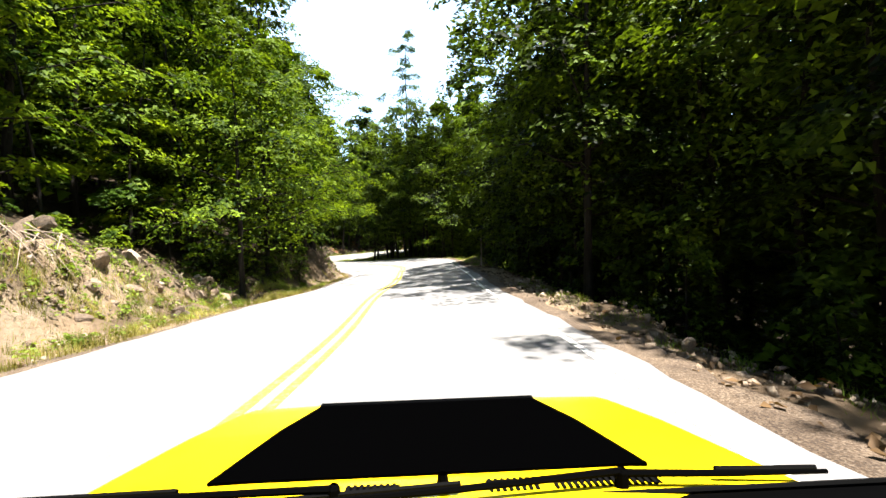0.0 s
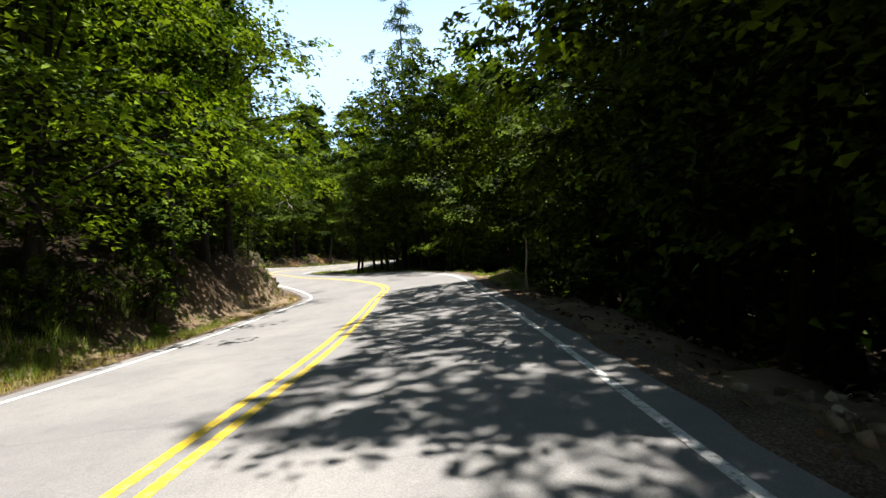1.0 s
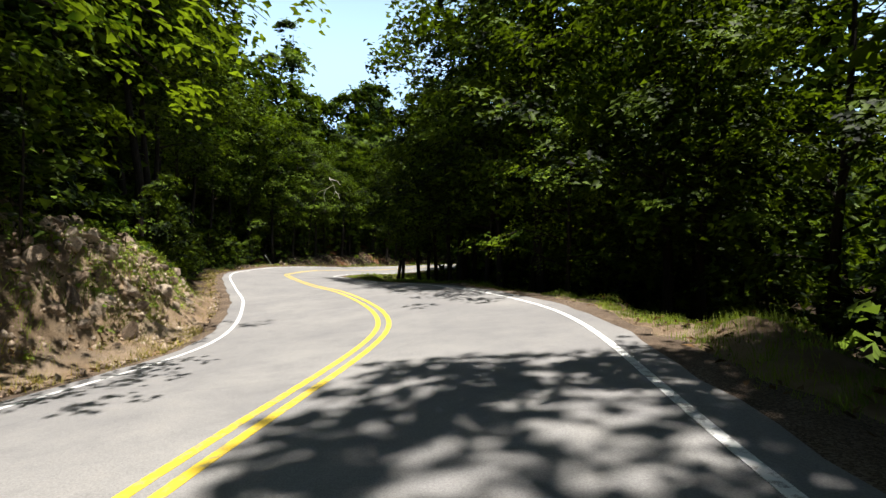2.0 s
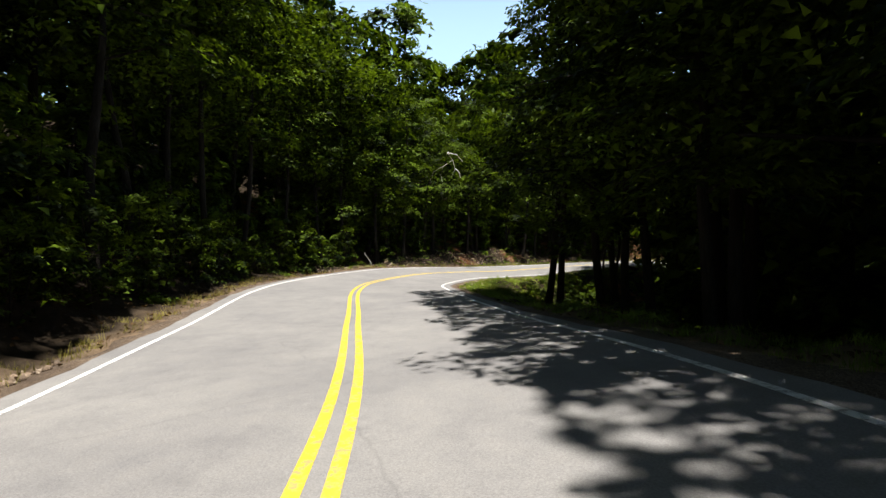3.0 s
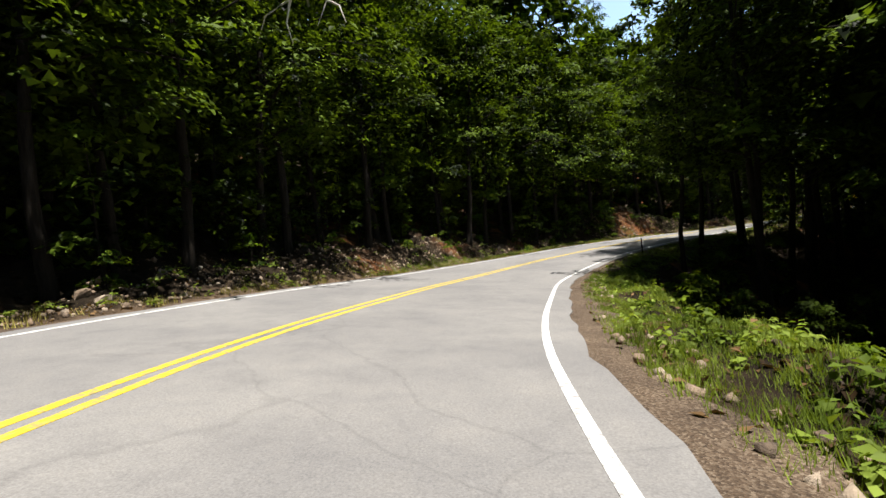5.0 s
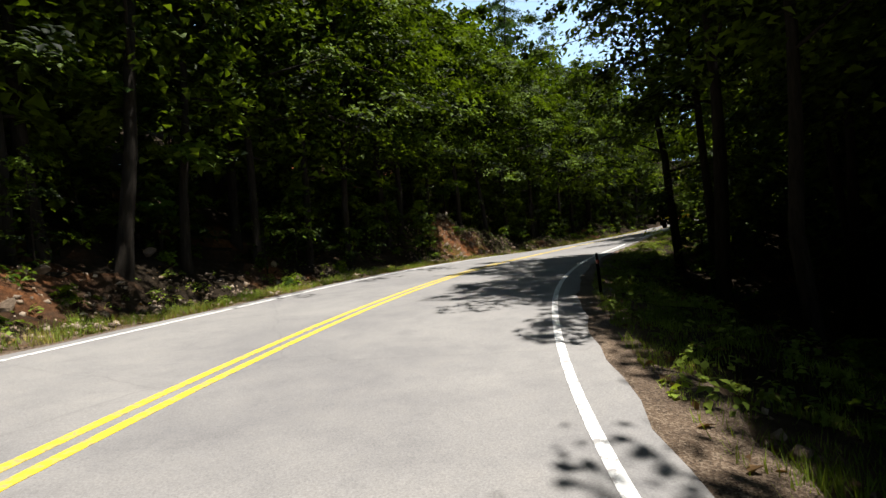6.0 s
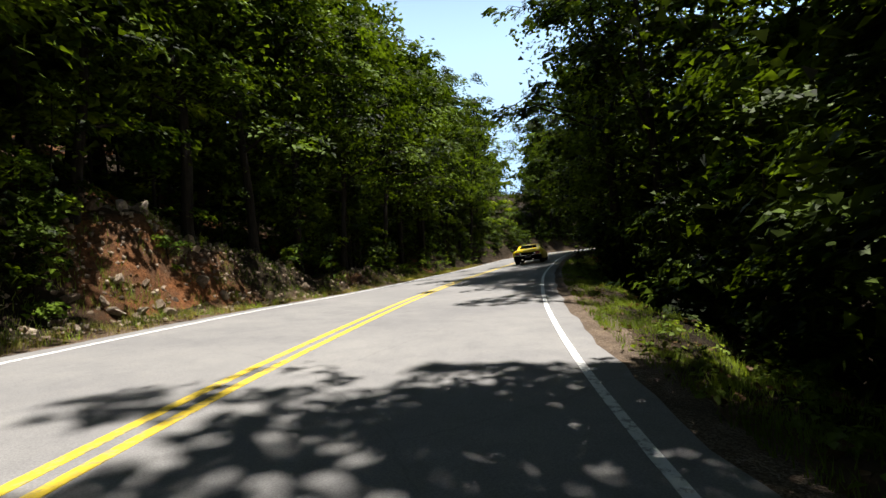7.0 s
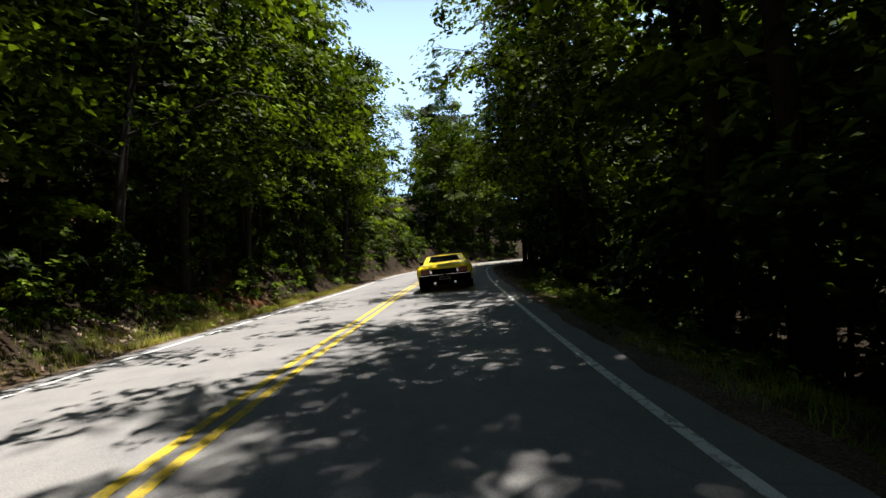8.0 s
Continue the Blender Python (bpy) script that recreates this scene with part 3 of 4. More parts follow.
put("high", 118.5, 5.8, 0.78)
row("understory", 52, 58, 1.5, 5.4, 6.6, 0.7, 1.0)
row("over", 45.5, 51, 2.2, 7.4, 8.8, 0.85, 1.0)
row("oak", 55, 65, 2.8, 7.8, 9.2, 0.6, 0.75)
row("over", 62, 66, 2.4, 7.4, 8.2, 0.85, 1.0)
row("over", 66.5, 73, 1.6, 5.6, 6.3, 0.8, 0.92)
row("over", 73, 80.5, 1.3, 5.2, 5.9, 0.66, 0.78)
row("mid", 66, 76, 2.4, 9.2, 11, 0.95, 1.1)
row("understory", 64, 79, 1.7, 8.0, 9.8, 0.5, 0.8)
row("back", 80, 112, 3.4, 16, 21, 1.15, 1.3)
row("mid", 84, 108, 2.8, 14.5, 16.5, 0.85, 1.0)
row("understory", 80, 120, 1.9, 8.4, 12, 0.3, 0.5)
row("understory", 82, 114, 1.2, 6.6, 8.4, 0.22, 0.4)
row("high", 109, 119, 3.0, 8.0, 9.4, 0.8, 0.95)
put("oak", 125.4, 5.4, 0.8)
row("high", 118, 123, 4.2, 6.0, 6.8, 0.72, 0.85)
row("high", 117, 127, 2.8, 8.6, 10, 0.85, 1.0)
row("shrub", 80, 109, 0.9, 4.3, 6.8, 0.12, 0.26)
row("shrub", 110, 150, 1.5, 4.2, 5.6, 0.12, 0.28)
row("oak", 137.5, 146, 2.2, 5.3, 6.6, 0.9, 1.1)
row("oak", 154, S_END, 2.4, 5.3, 6.6, 0.9, 1.1)
row("understory", 127, S_END, 1.7, 6.0, 8.0, 0.6, 1.0)
row("sapling", 122, S_END, 3.2, 9.0, 12, 0.8, 1.1)
row("high", 110, 130, 3.0, 11.5, 13, 0.9, 1.05)
row("mid", 130, 138, 2.2, 10.8, 12, 0.85, 1.0)
row("mid", 138, 145, 2.6, 9, 11, 0.85, 1.05)
row("mid", 145, 154, 2.4, 11.5, 13, 0.8, 0.95)
row("mid", 154, S_END, 3.0, 9, 11, 0.85, 1.05)
row("back", 4, 80, 3.8, 13.5, 19, 0.7, 0.9)
row("back", 108, S_END, 3.8, 12.5, 18, 0.8, 1.1)
row("back", 10, S_END, 10.0, 20, 27, 0.9, 1.2)
row("shrub", 20, S_END, 4.5, 5.8, 7.0, 0.5, 0.9)
put("pine", 75, 7.6, 0.85)
put("pine", 76.0, 7.3, 1.02)
row("back", 108, 135, 3.0, -16, -11.5, 1.25, 1.5)
row("back", 78, 100, 3.4, 20, 27, 1.35, 1.6)
row("back", 44, 72, 2.6, 14, 18, 1.0, 1.2)


for kind in KINDS.values():
    for ob in kind:
        if ob not in placed:
            for piece in list(ob.children):
                bpy.data.objects.remove(piece)
            bpy.data.objects.remove(ob)

# ---- grass and weeds ----
def blades(name, spans, height, material, label):
    """Blades in tufts along stretches (s from, s to, d from, d to, tufts for a square metre)."""
    r = np.random.RandomState(len(name) + int(height * 100))
    px, py = [], []
    for s0, s1, d0, d1, density in spans:
        n = int((s1 - s0) * abs(d1 - d0) * density)
        s, d = r.uniform(s0, s1, n), r.uniform(d0, d1, n)
        i = np.clip((s * 2).astype(int), 0, len(S) - 1)
        f = s - S[i]
        px.append(LINE[i, 0] + RIGHT[i, 0] * d + DIRS[i, 0] * f)
        py.append(LINE[i, 1] + RIGHT[i, 1] * d + DIRS[i, 1] * f)
    x, y = np.concatenate(px), np.concatenate(py)
    keep = (waves(x, y, 1.6, 21) + r.normal(0, 0.5, len(x))) > -0.35
    x, y = x[keep], y[keep]
    x, y = np.repeat(x, 22) + r.normal(0, 0.08, len(x) * 22), np.repeat(y, 22) + r.normal(0, 0.08, len(y) * 22)
    z = ground_height(x, y) - 0.02
    h = height * r.uniform(0.35, 1.3, len(x))
    a = r.uniform(0, 6.283, len(x))
    w, bend = 0.0055, h * r.uniform(0.1, 0.8, len(x))
    root = np.stack([x, y, z], 1)
    side = np.stack([np.cos(a), np.sin(a), 0 * a], 1) * w
    tip = root + np.stack([-np.sin(a) * bend, np.cos(a) * bend, h], 1)
    v = np.stack([root - side, root + side, tip], 1).reshape(-1, 3)
    f = np.arange(len(x) * 3).reshape(-1, 3)
    return tagged(new(name, fast_mesh(name, v, f, material)), label, "grass", kind="stuff")


blades("verge_grass", [(56, 80, 3.8, 5.4, 40), (80, 109, 3.75, 5.4, 85), (80, 109, 5.4, 7.2, 45), (109, 150, 3.6, 5.2, 55), (30, 45, 3.9, 5.0, 10)], 0.11, GRASS, "green roadside grass on the falling verge")
blades("bank_grass", [(28, 50, -5.4, -3.5, 45), (50, 66, -4.6, -3.5, 20), (56, 108, -4.5, -3.75, 12), (108, 128, -4.2, -3.65, 30), (128, 144, -4.3, -3.4, 16), (144, 160, -4.6, -3.4, 45)], 0.16, DRY, "dry yellow grass on the cut bank")
blades("bank_weeds", [(28, 48, -6.4, -3.9, 16), (48, 56, -6.4, -3.8, 30), (128, 136, -6.2, -4.2, 14), (108, 128, -4.7, -3.7, 40), (128, 150, -5.0, -3.6, 12), (60, 74, -6, -4.2, 24)], 0.19, GRASS, "green weeds on the cut bank")


def weeds(name, spans, material, label):
    """Low broad-leaved plants: rosettes of small leaves along stretches (s from, s to, d from, d to, plants for a square metre)."""
    r = np.random.RandomState(64)
    cs, ns = [], []
    for s0, s1, d0, d1, density in spans:
        n = int((s1 - s0) * abs(d1 - d0) * density)
        s, d = r.uniform(s0, s1, n), r.uniform(d0, d1, n)
        i = np.clip((s * 2).astype(int), 0, len(S) - 1)
        x = LINE[i, 0] + RIGHT[i, 0] * d + DIRS[i, 0] * (s - S[i])
        y = LINE[i, 1] + RIGHT[i, 1] * d + DIRS[i, 1] * (s - S[i])
        keep = waves(x, y, 1.3, 77) + r.normal(0, 0.4, n) > -0.1
        x, y = x[keep], y[keep]
        k = 16
        size = np.repeat(r.uniform(0.06, 0.2, len(x)), k)
        a, q = r.uniform(0, 6.283, len(size)), np.sqrt(r.uniform(0, 1, len(size)))
        px, py = np.repeat(x, k) + np.cos(a) * q * size, np.repeat(y, k) + np.sin(a) * q * size
        pz = ground_height(np.repeat(x, k), np.repeat(y, k)) + size * (1.3 - q) * r.uniform(0.5, 1.2, len(size))
        nn = np.stack([np.cos(a) * 0.7 * q, np.sin(a) * 0.7 * q, np.ones(len(a))], 1) + r.normal(0, 0.25, (len(a), 3))
        cs.append(np.stack([px, py, pz], 1))
        ns.append(nn / np.linalg.norm(nn, axis=1, keepdims=True))
    v, f = leaves(np.concatenate(cs), np.concatenate(ns), 0.075, r, 0.7)
    return tagged(new(name, fast_mesh(name, v, f, material)), label, "weeds", kind="stuff")


weeds("verge_weeds", [(79, 108, 3.9, 6.8, 9), (108, 130, 3.7, 5.4, 12), (140, 152, 3.7, 5.2, 12), (144, 158, -5.2, -3.7, 9), (30, 47, -6.6, -3.9, 15), (60, 72, -6.4, -4.3, 12), (94, 126, -6.0, -3.9, 9)], GRASS, "low broad-leaved green weeds among the roadside grass")


def leaf_litter():
    """Dry fallen leaves lying thick on the banks and slopes and thinning out on the shoulders."""
    r = np.random.RandomState(65)
    n = 60000
    s, d = r.uniform(30, S_END, n), (3.45 + r.gamma(2.0, 1.1, n)) * r.choice((-1, 1), n)
    i = np.clip((s * 2).astype(int), 0, len(S) - 1)
    x = LINE[i, 0] + RIGHT[i, 0] * d + DIRS[i, 0] * (s - S[i])
    y = LINE[i, 1] + RIGHT[i, 1] * d + DIRS[i, 1] * (s - S[i])
    keep = (np.abs(d) < 9) & (waves(x, y, 1.1, 83) + r.normal(0, 0.5, n) > 0.0)
    x, y = x[keep], y[keep]
    z = ground_height(x, y) + r.uniform(0.012, 0.04, len(x))
    q = r.normal(0, 0.4, (len(x), 3)) + [0, 0, 1]
    v, f = leaves(np.stack([x, y, z], 1), q / np.linalg.norm(q, axis=1, keepdims=True), 0.1, r, 0.6)
    return tagged(new("leaf_litter", fast_mesh("leaf_litter", v, f, DEAD_LEAF)), "dry brown fallen leaves on the banks and slopes", "leaf litter", kind="stuff")


leaf_litter()


# ---- the wood farther off ----
def far_woods():
    """Crowns of the closed wood that goes on behind the roadside trees."""
    r = np.random.RandomState(90)
    cs, ns = [], []
    x, y = r.uniform(-110, 130, 5000), r.uniform(-70, 210, 5000)
    i, d = nearest(x, y)
    along, across = sky_lane(x, y)
    keep = (np.abs(d) > 24) & (np.abs(d) < 95) & ~((along > 0) & (np.abs(across) < 4.5))
    x, y, d = x[keep][:1500], y[keep][:1500], d[keep][:1500]
    z = ground_height(x, y)
    for a, b, c in zip(x, y, z):
        h, w, n = r.uniform(11, 17), r.uniform(2.8, 4.4), 70
        v = r.normal(size=(n, 3))
        v /= np.linalg.norm(v, axis=1, keepdims=True)
        rad = r.uniform(0.55, 1.05, (n, 1))
        cs.append(np.array([a, b, c + h * 0.55]) + v * rad * [w, w, h * 0.5])
        q = v + [0, 0, 0.7] + r.normal(0, 0.4, (n, 3))
        ns.append(q / np.linalg.norm(q, axis=1, keepdims=True))
    v, f = leaves(np.concatenate(cs), np.concatenate(ns), 1.5, r, 0.8, True)
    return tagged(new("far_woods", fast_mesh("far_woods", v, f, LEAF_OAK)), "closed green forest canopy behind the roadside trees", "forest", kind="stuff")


far_woods()


def shading_canopy():
    """Leaf layer added over the inner wood, without trunks, to keep its floor dark."""
    r = np.random.RandomState(91)
    x, y = r.uniform(-60, 75, 150000), r.uniform(-30, 150, 150000)
    i, d = nearest(x, y)
    along, across = sky_lane(x, y)
    k, off = (x + 3) * -0.423 + (y - 33) * 0.906, (x + 3) * 0.906 + (y - 33) * 0.423
    inner = np.where((S[i] > 76) & (S[i] < 112), 15.5, 11.0)
    keep = (np.where(d > 0, d > inner, d < -10.5)) & (np.abs(d) < 26) & ~((along > 0) & (np.abs(across) < 4.5)) & ~((k > 40) & (np.abs(off) < 6) & (d < 0))
    x, y, d = x[keep], y[keep], d[keep]
    z = ground_height(x, y) + np.where(d > 0, 11.0, 9.5) + 2.2 * waves(x, y, 7, 41) + r.normal(0, 1.1, len(x))
    q = r.normal(0, 0.35, (len(x), 3)) + [0, 0, 1]
    v, f = leaves(np.stack([x, y, z], 1), q / np.linalg.norm(q, axis=1, keepdims=True), 0.62, r, 0.85, True)
    return tagged(new("shading_canopy", fast_mesh("shading_canopy", v, f, LEAF_OAK)), "dark green leaf layer added over the inner wood to keep it dark", "forest", kind="stuff")


shading_canopy()


def roadside_shading():
    """Broken leaf patches, mostly out of sight, added above the lower crowns beside the road to cast shade."""
    r = np.random.RandomState(92)
    n = 213000
    s, d = r.uniform(30, S_END, n), r.uniform(3.0, 11.5, n) * r.choice((-1, 1), n)
    i = np.clip((s * 2).astype(int), 0, len(S) - 1)
    x = LINE[i, 0] + RIGHT[i, 0] * d + DIRS[i, 0] * (s - S[i])
    y = LINE[i, 1] + RIGHT[i, 1] * d + DIRS[i, 1] * (s - S[i])
    along, across = sky_lane(x, y)
    k, off = (x + 3) * -0.423 + (y - 33) * 0.906, (x + 3) * 0.906 + (y - 33) * 0.423
    left = (d < np.where(s < 100, -3.0, -3.8)) & (s > 69) & ~((s > 128) & (s < 133))
    reach = ((s > 43.5) & (s < 58) & (d > 3.2)) | ((s > 66) & (s < 79) & (d > 3.1)) | ((s > 118) & (s < 127) & (d > np.where(s < 122, 4.3, 3.0)) & (waves(x, y, 3.0, 49) > -0.45))
    right = reach | (d > 5.0) & (((s > 44) & (s < 56)) | ((s < 37.5) & (d > 6.9)) | ((s > 80) & (s < 117) & (d > np.where(s > 104, 7.6, 9.2))) | ((s > 117) & (s < 128)) | ((s > 133) & (s < 138)))
    keep = (left | right) & ((waves(x, y, 5.0, 47) > -0.12) | ((d < 0) & (s > 69) & (s < 99)) | ((d > 0) & (s > 100) & (s < 118)) | ((d > 0) & (s < 38)) | reach) & ~((along > 12) & (np.abs(across) < 3.2)) & ~((k > 40) & (off > -5) & (off < 3))
    j, dd = nearest(x, y)
    keep &= (np.abs(dd) > 3.6) | ((reach | left) & (np.abs(dd) > 2.9) & (s < 128))
    x, y, d, i = x[keep], y[keep], d[keep], i[keep]
    z = LINE[i, 2] + 12.2 + np.where(d < 0, 0.12 * -d, -0.1 * d) + 1.5 * waves(x, y, 4, 43) + r.normal(0, 0.5, len(x))
    q = r.normal(0, 0.35, (len(x), 3)) + [0, 0, 1]
    v, f = leaves(np.stack([x, y, z], 1), q / np.linalg.norm(q, axis=1, keepdims=True), 0.28, r, 0.85, True)
    return tagged(new("roadside_shading", fast_mesh("roadside_shading", v, f, LEAF_OAK)), "broken patches of high green leaves added above the roadside trees for shade", "forest", kind="stuff")


roadside_shading()


# ---- stones in the cut bank ----
def stone_mesh(seed):
    r = np.random.RandomState(seed)
    bm = bmesh.new()
    bmesh.ops.create_icosphere(bm, subdivisions=2, radius=1.0)
    cuts = [(Vector(r.normal(size=3)).normalized(), r.uniform(0.35, 0.75)) for _ in range(11)]
    for v in bm.verts:
        for n, q in cuts:
            over = v.co.dot(n) - q
            if over > 0:
                v.co -= n * over * 0.9
        v.co *= 1 + 0.085 * r.normal()
    me = bpy.data.meshes.new("rock")
    bm.to_mesh(me)
    bm.free()
    me.materials.append(STONE)
    return me


ROCKS = [stone_mesh(70 + k) for k in range(6)]
spots = [(33, 47, 85, 0.07, 0.34), (61, 70.5, 26, 0.15, 0.36), (61, 72, 86, 0.09, 0.28), (96, 122, 24, 0.06, 0.22), (129.8, 134.6, 52, 0.05, 0.24), (136, 150, 8, 0.08, 0.26), (34, 44, -12, 0.05, 0.15), (86, 100, -8, 0.05, 0.12)]
for s0, s1, n, lo, hi in spots:
    for k in range(abs(n)):
        i = int(rng.uniform(s0, s1) * 2)
        d = rng.uniform(4.2, 6.4) * (-1 if n > 0 else 1) if n > 0 else rng.uniform(3.7, 5.2)
        x, y, _ = on_road(i, d)
        q = rng.uniform(lo, hi)
        o = new("rock", ROCKS[k % 6])
        o.matrix_basis = pose(x, y, height_at(x, y) + q * 0.28, *rng.uniform(0, 360, 3)) @ Matrix.Diagonal((q, q * rng.uniform(0.6, 1), q * rng.uniform(0.45, 0.8), 1))
        tagged(o, "rough brown stone half buried in the road bank", "rock", "rocks in the road cut")


# ---- loose rubble on the cut banks ----
def rubble(spans):
    r = np.random.RandomState(17)
    px, py, size = [], [], []
    for s0, s1, d0, d1, n in spans:
        s, d = r.uniform(s0, s1, n), r.uniform(d0, d1, n)
        i = np.clip((s * 2).astype(int), 0, len(S) - 1)
        px.append(LINE[i, 0] + RIGHT[i, 0] * d + DIRS[i, 0] * (s - S[i]))
        py.append(LINE[i, 1] + RIGHT[i, 1] * d + DIRS[i, 1] * (s - S[i]))
    x, y = np.concatenate(px), np.concatenate(py)
    n = len(x)
    q = 0.018 + 0.075 * r.uniform(0, 1, n) ** 3
    mid = np.stack([x, y, ground_height(x, y) + q * 0.2], 1)
    corner = np.array([(1, 0, 0), (0, 1, 0), (-1, 0, 0), (0, -1, 0), (0, 0, 1), (0, 0, -1)], float)
    turn = np.linalg.qr(r.normal(size=(n, 3, 3)))[0]
    v = np.einsum("nij,kj->nki", turn, corner) * r.uniform(0.6, 1.3, (n, 6, 1)) * q[:, None, None] * r.uniform(0.6, 1.2, (n, 1, 3)) + mid[:, None]
    face = np.array([(0, 1, 4), (1, 2, 4), (2, 3, 4), (3, 0, 4), (1, 0, 5), (2, 1, 5), (3, 2, 5), (0, 3, 5)])
    f = (np.arange(n)[:, None, None] * 6 + face).reshape(-1, 3)
    return tagged(new("rubble", fast_mesh("rubble", v.reshape(-1, 3), f, RUBBLE)), "loose brown stones and grit on the cut bank", "rubble", kind="stuff")


rubble([(30, 50, -6.0, -3.8, 2200), (59, 74, -6.4, -3.7, 5200), (107, 124, -5.2, -3.8, 1300), (92, 124, -5.8, -3.9, 3000), (127, 137, -6.4, -3.9, 1800), (137, 150, -5.2, -3.8, 700), (30, 46, 3.8, 5.2, 900), (80, 112, 3.7, 4.2, 500)])


# ---- bare wood ----
def bare_wood(name, piece, s, d, up, limbs, radius, label, material=PALE_WOOD):
    """Forked bare wood: each run of points is (way along the road, to the right, up) from its foot."""
    i = int(s * 2)
    x, y, _ = on_road(i, d)
    base = new(name)
    base.matrix_basis = pose(x, y, height_at(x, y) + up)
    for run in limbs:
        pts = [(DIRS[i, 0] * a + RIGHT[i, 0] * b, DIRS[i, 1] * a + RIGHT[i, 1] * b, c) for a, b, c in run]
        v, f = tube(pts, [radius * (1 - 0.75 * k / (len(pts) - 1)) for k in range(len(pts))], 6)
        new(piece, mesh_of(piece, v, f, material, True)).parent = base
    return tagged(base, label, "branch")


bare_wood("dead_branch", "limb", 104.5, -3.0, 6.9, [[(3.4, -1.6, 3.0), (1.6, -0.7, 2.8), (0, 0.1, 2.3), (0.1, 0.55, 1.7), (0.1, 0.75, 1.0), (0, 0.45, 0.3)], [(0.1, 0.55, 1.7), (0, -0.3, 1.25), (0, -1.15, 0.95), (0, -1.5, 0.2)],
                                              [(0, 0.1, 2.3), (0.1, 0.9, 2.1), (0.2, 1.4, 1.5)], [(0, -0.3, 1.25), (0, -0.5, 0.6), (0.1, -0.4, 0.0)], [(0.1, 0.75, 1.0), (0, 1.15, 0.7), (0, 1.3, 0.2)]], 0.042,
          "bleached bare forked branch hanging among the leaves")
bare_wood("exposed_roots", "root", 38.5, -5.7, 0.1, [[(0, 0, 0), (-0.3, 0.4, -0.2), (-0.8, 0.7, -0.7)], [(0, 0, 0), (0.2, 0.5, -0.4), (0.3, 0.8, -0.9)], [(0, 0, 0), (0.6, 0.4, -0.1), (1.1, 0.7, -0.6)],
                                           [(0, 0, 0), (-0.7, 0.2, 0.05), (-1.3, 0.5, -0.3)], [(0, 0, 0), (0.0, 0.5, -0.2), (-0.2, 0.9, -0.8)], [(0.3, 0, 0.1), (0.5, 0.5, -0.3), (0.4, 0.8, -0.8)],
                                           [(-0.4, 0.1, 0.1), (-0.5, 0.5, -0.2), (-0.4, 0.8, -0.7)], [(0.2, 0.3, -0.1), (-0.2, 0.5, -0.25), (-0.6, 0.55, -0.3)], [(0.6, 0.4, -0.1), (0.2, 0.6, -0.4), (-0.3, 0.7, -0.5)]], 0.016,
          "grey-brown tangled roots laid bare in the bank", ROOT)
bare_wood("fallen_branch", "limb", 97.5, -5.3, 0.0, [[(0, 0, 1.1), (0.25, 0.3, 0.55), (0.6, 0.6, 0.0)], [(0.25, 0.3, 0.55), (0.1, 0.45, 0.3), (0.1, 0.6, 0.05)]], 0.035, "pale fallen branch leaning on the bank")
bare_wood("slim_trunk", "stem", 56, 4.5, -0.2, [[(0, 0, 0), (0.05, 0, 0.6), (0, 0.03, 1.2), (0.06, 0.05, 1.75)]], 0.05, "slim pale bare stump at the road's edge", ROOT)


def marker_post(s, d):
    x, y, _ = on_road(int(s * 2), d)
    base = new("marker_post")
    base.matrix_basis = pose(x, y, height_at(x, y))
    v, f = tube([(0, 0, -0.2), (0, 0, 0.4), (0, 0, 0.64), (0, 0, 0.67)], [0.024, 0.024, 0.024, 0.014], 8)
    o = new("post", mesh_of("post", v, f, TRIM))
    o.parent = base
    v, f = tube([(0, 0, 0.5), (0, 0, 0.56)], [0.029, 0.029], 8)
    o = new("reflector", mesh_of("reflector", v, f, RED))
    o.parent = base
    return tagged(base, "thin dark roadside marker post with a dull red band", "marker post")


marker_post(117, 3.72)


# ---- cars ----
def part(name, verts, faces, material, parent, label="", smooth=False):
    o = new(name, mesh_of(name, verts, faces, material, smooth))
    o.parent = parent
    return tagged(o, label) if label else o


def loft(sections):
    """Skin through sections, each a half outline of (x, z) from the bottom middle to the top middle, at its y. Closed at both ends."""
    verts, n = [], None
    for y, half in sections:
        ring = [(x, y, z) for x, z in half] + [(-x, y, z) for x, z in half[-2:0:-1]]
        n = len(ring)
        verts += ring
    faces = []
    for i in range(len(sections) - 1):
        for k in range(n):
            m = (k + 1) % n
            faces.append((i * n + k, (i + 1) * n + k, (i + 1) * n + m, i * n + m))
    last = (len(sections) - 1) * n
    faces.append(tuple(range(n)))
    faces.append(tuple(last + k for k in reversed(range(n))))
    return verts, faces


def box(x0, x1, y0, y1, z0, z1, slant=0.0):
    v = [(x, y + (slant if z == z1 else 0), z) for z in (z0, z1) for y in (y0, y1) for x in (x0, x1)]
    return v, [(0, 2, 3, 1), (4, 5, 7, 6), (0, 1, 5, 4), (2, 6, 7, 3), (0, 4, 6, 2), (1, 3, 7, 5)]


def lathe(profile, sides=24):
    """Turned about the x axis: profile of (x, radius)."""
    verts = [(x, r * math.cos(2 * math.pi * k / sides), r * math.sin(2 * math.pi * k / sides)) for x, r in profile for k in range(sides)]
    faces = [(i * sides + k, i * sides + (k + 1) % sides, (i + 1) * sides + (k + 1) % sides, (i + 1) * sides + k) for i in range(len(profile) - 1) for k in range(sides)]
    faces.append(tuple(range(sides - 1, -1, -1)))
    faces.append(tuple((len(profile) - 1) * sides + k for k in range(sides)))
    return verts, faces


def moved(geo, dx, dy, dz, flip=False):
    v, f = geo
    return [((-x if flip else x) + dx, y + dy, z + dz) for x, y, z in v], [tuple(reversed(q)) for q in f] if flip else f


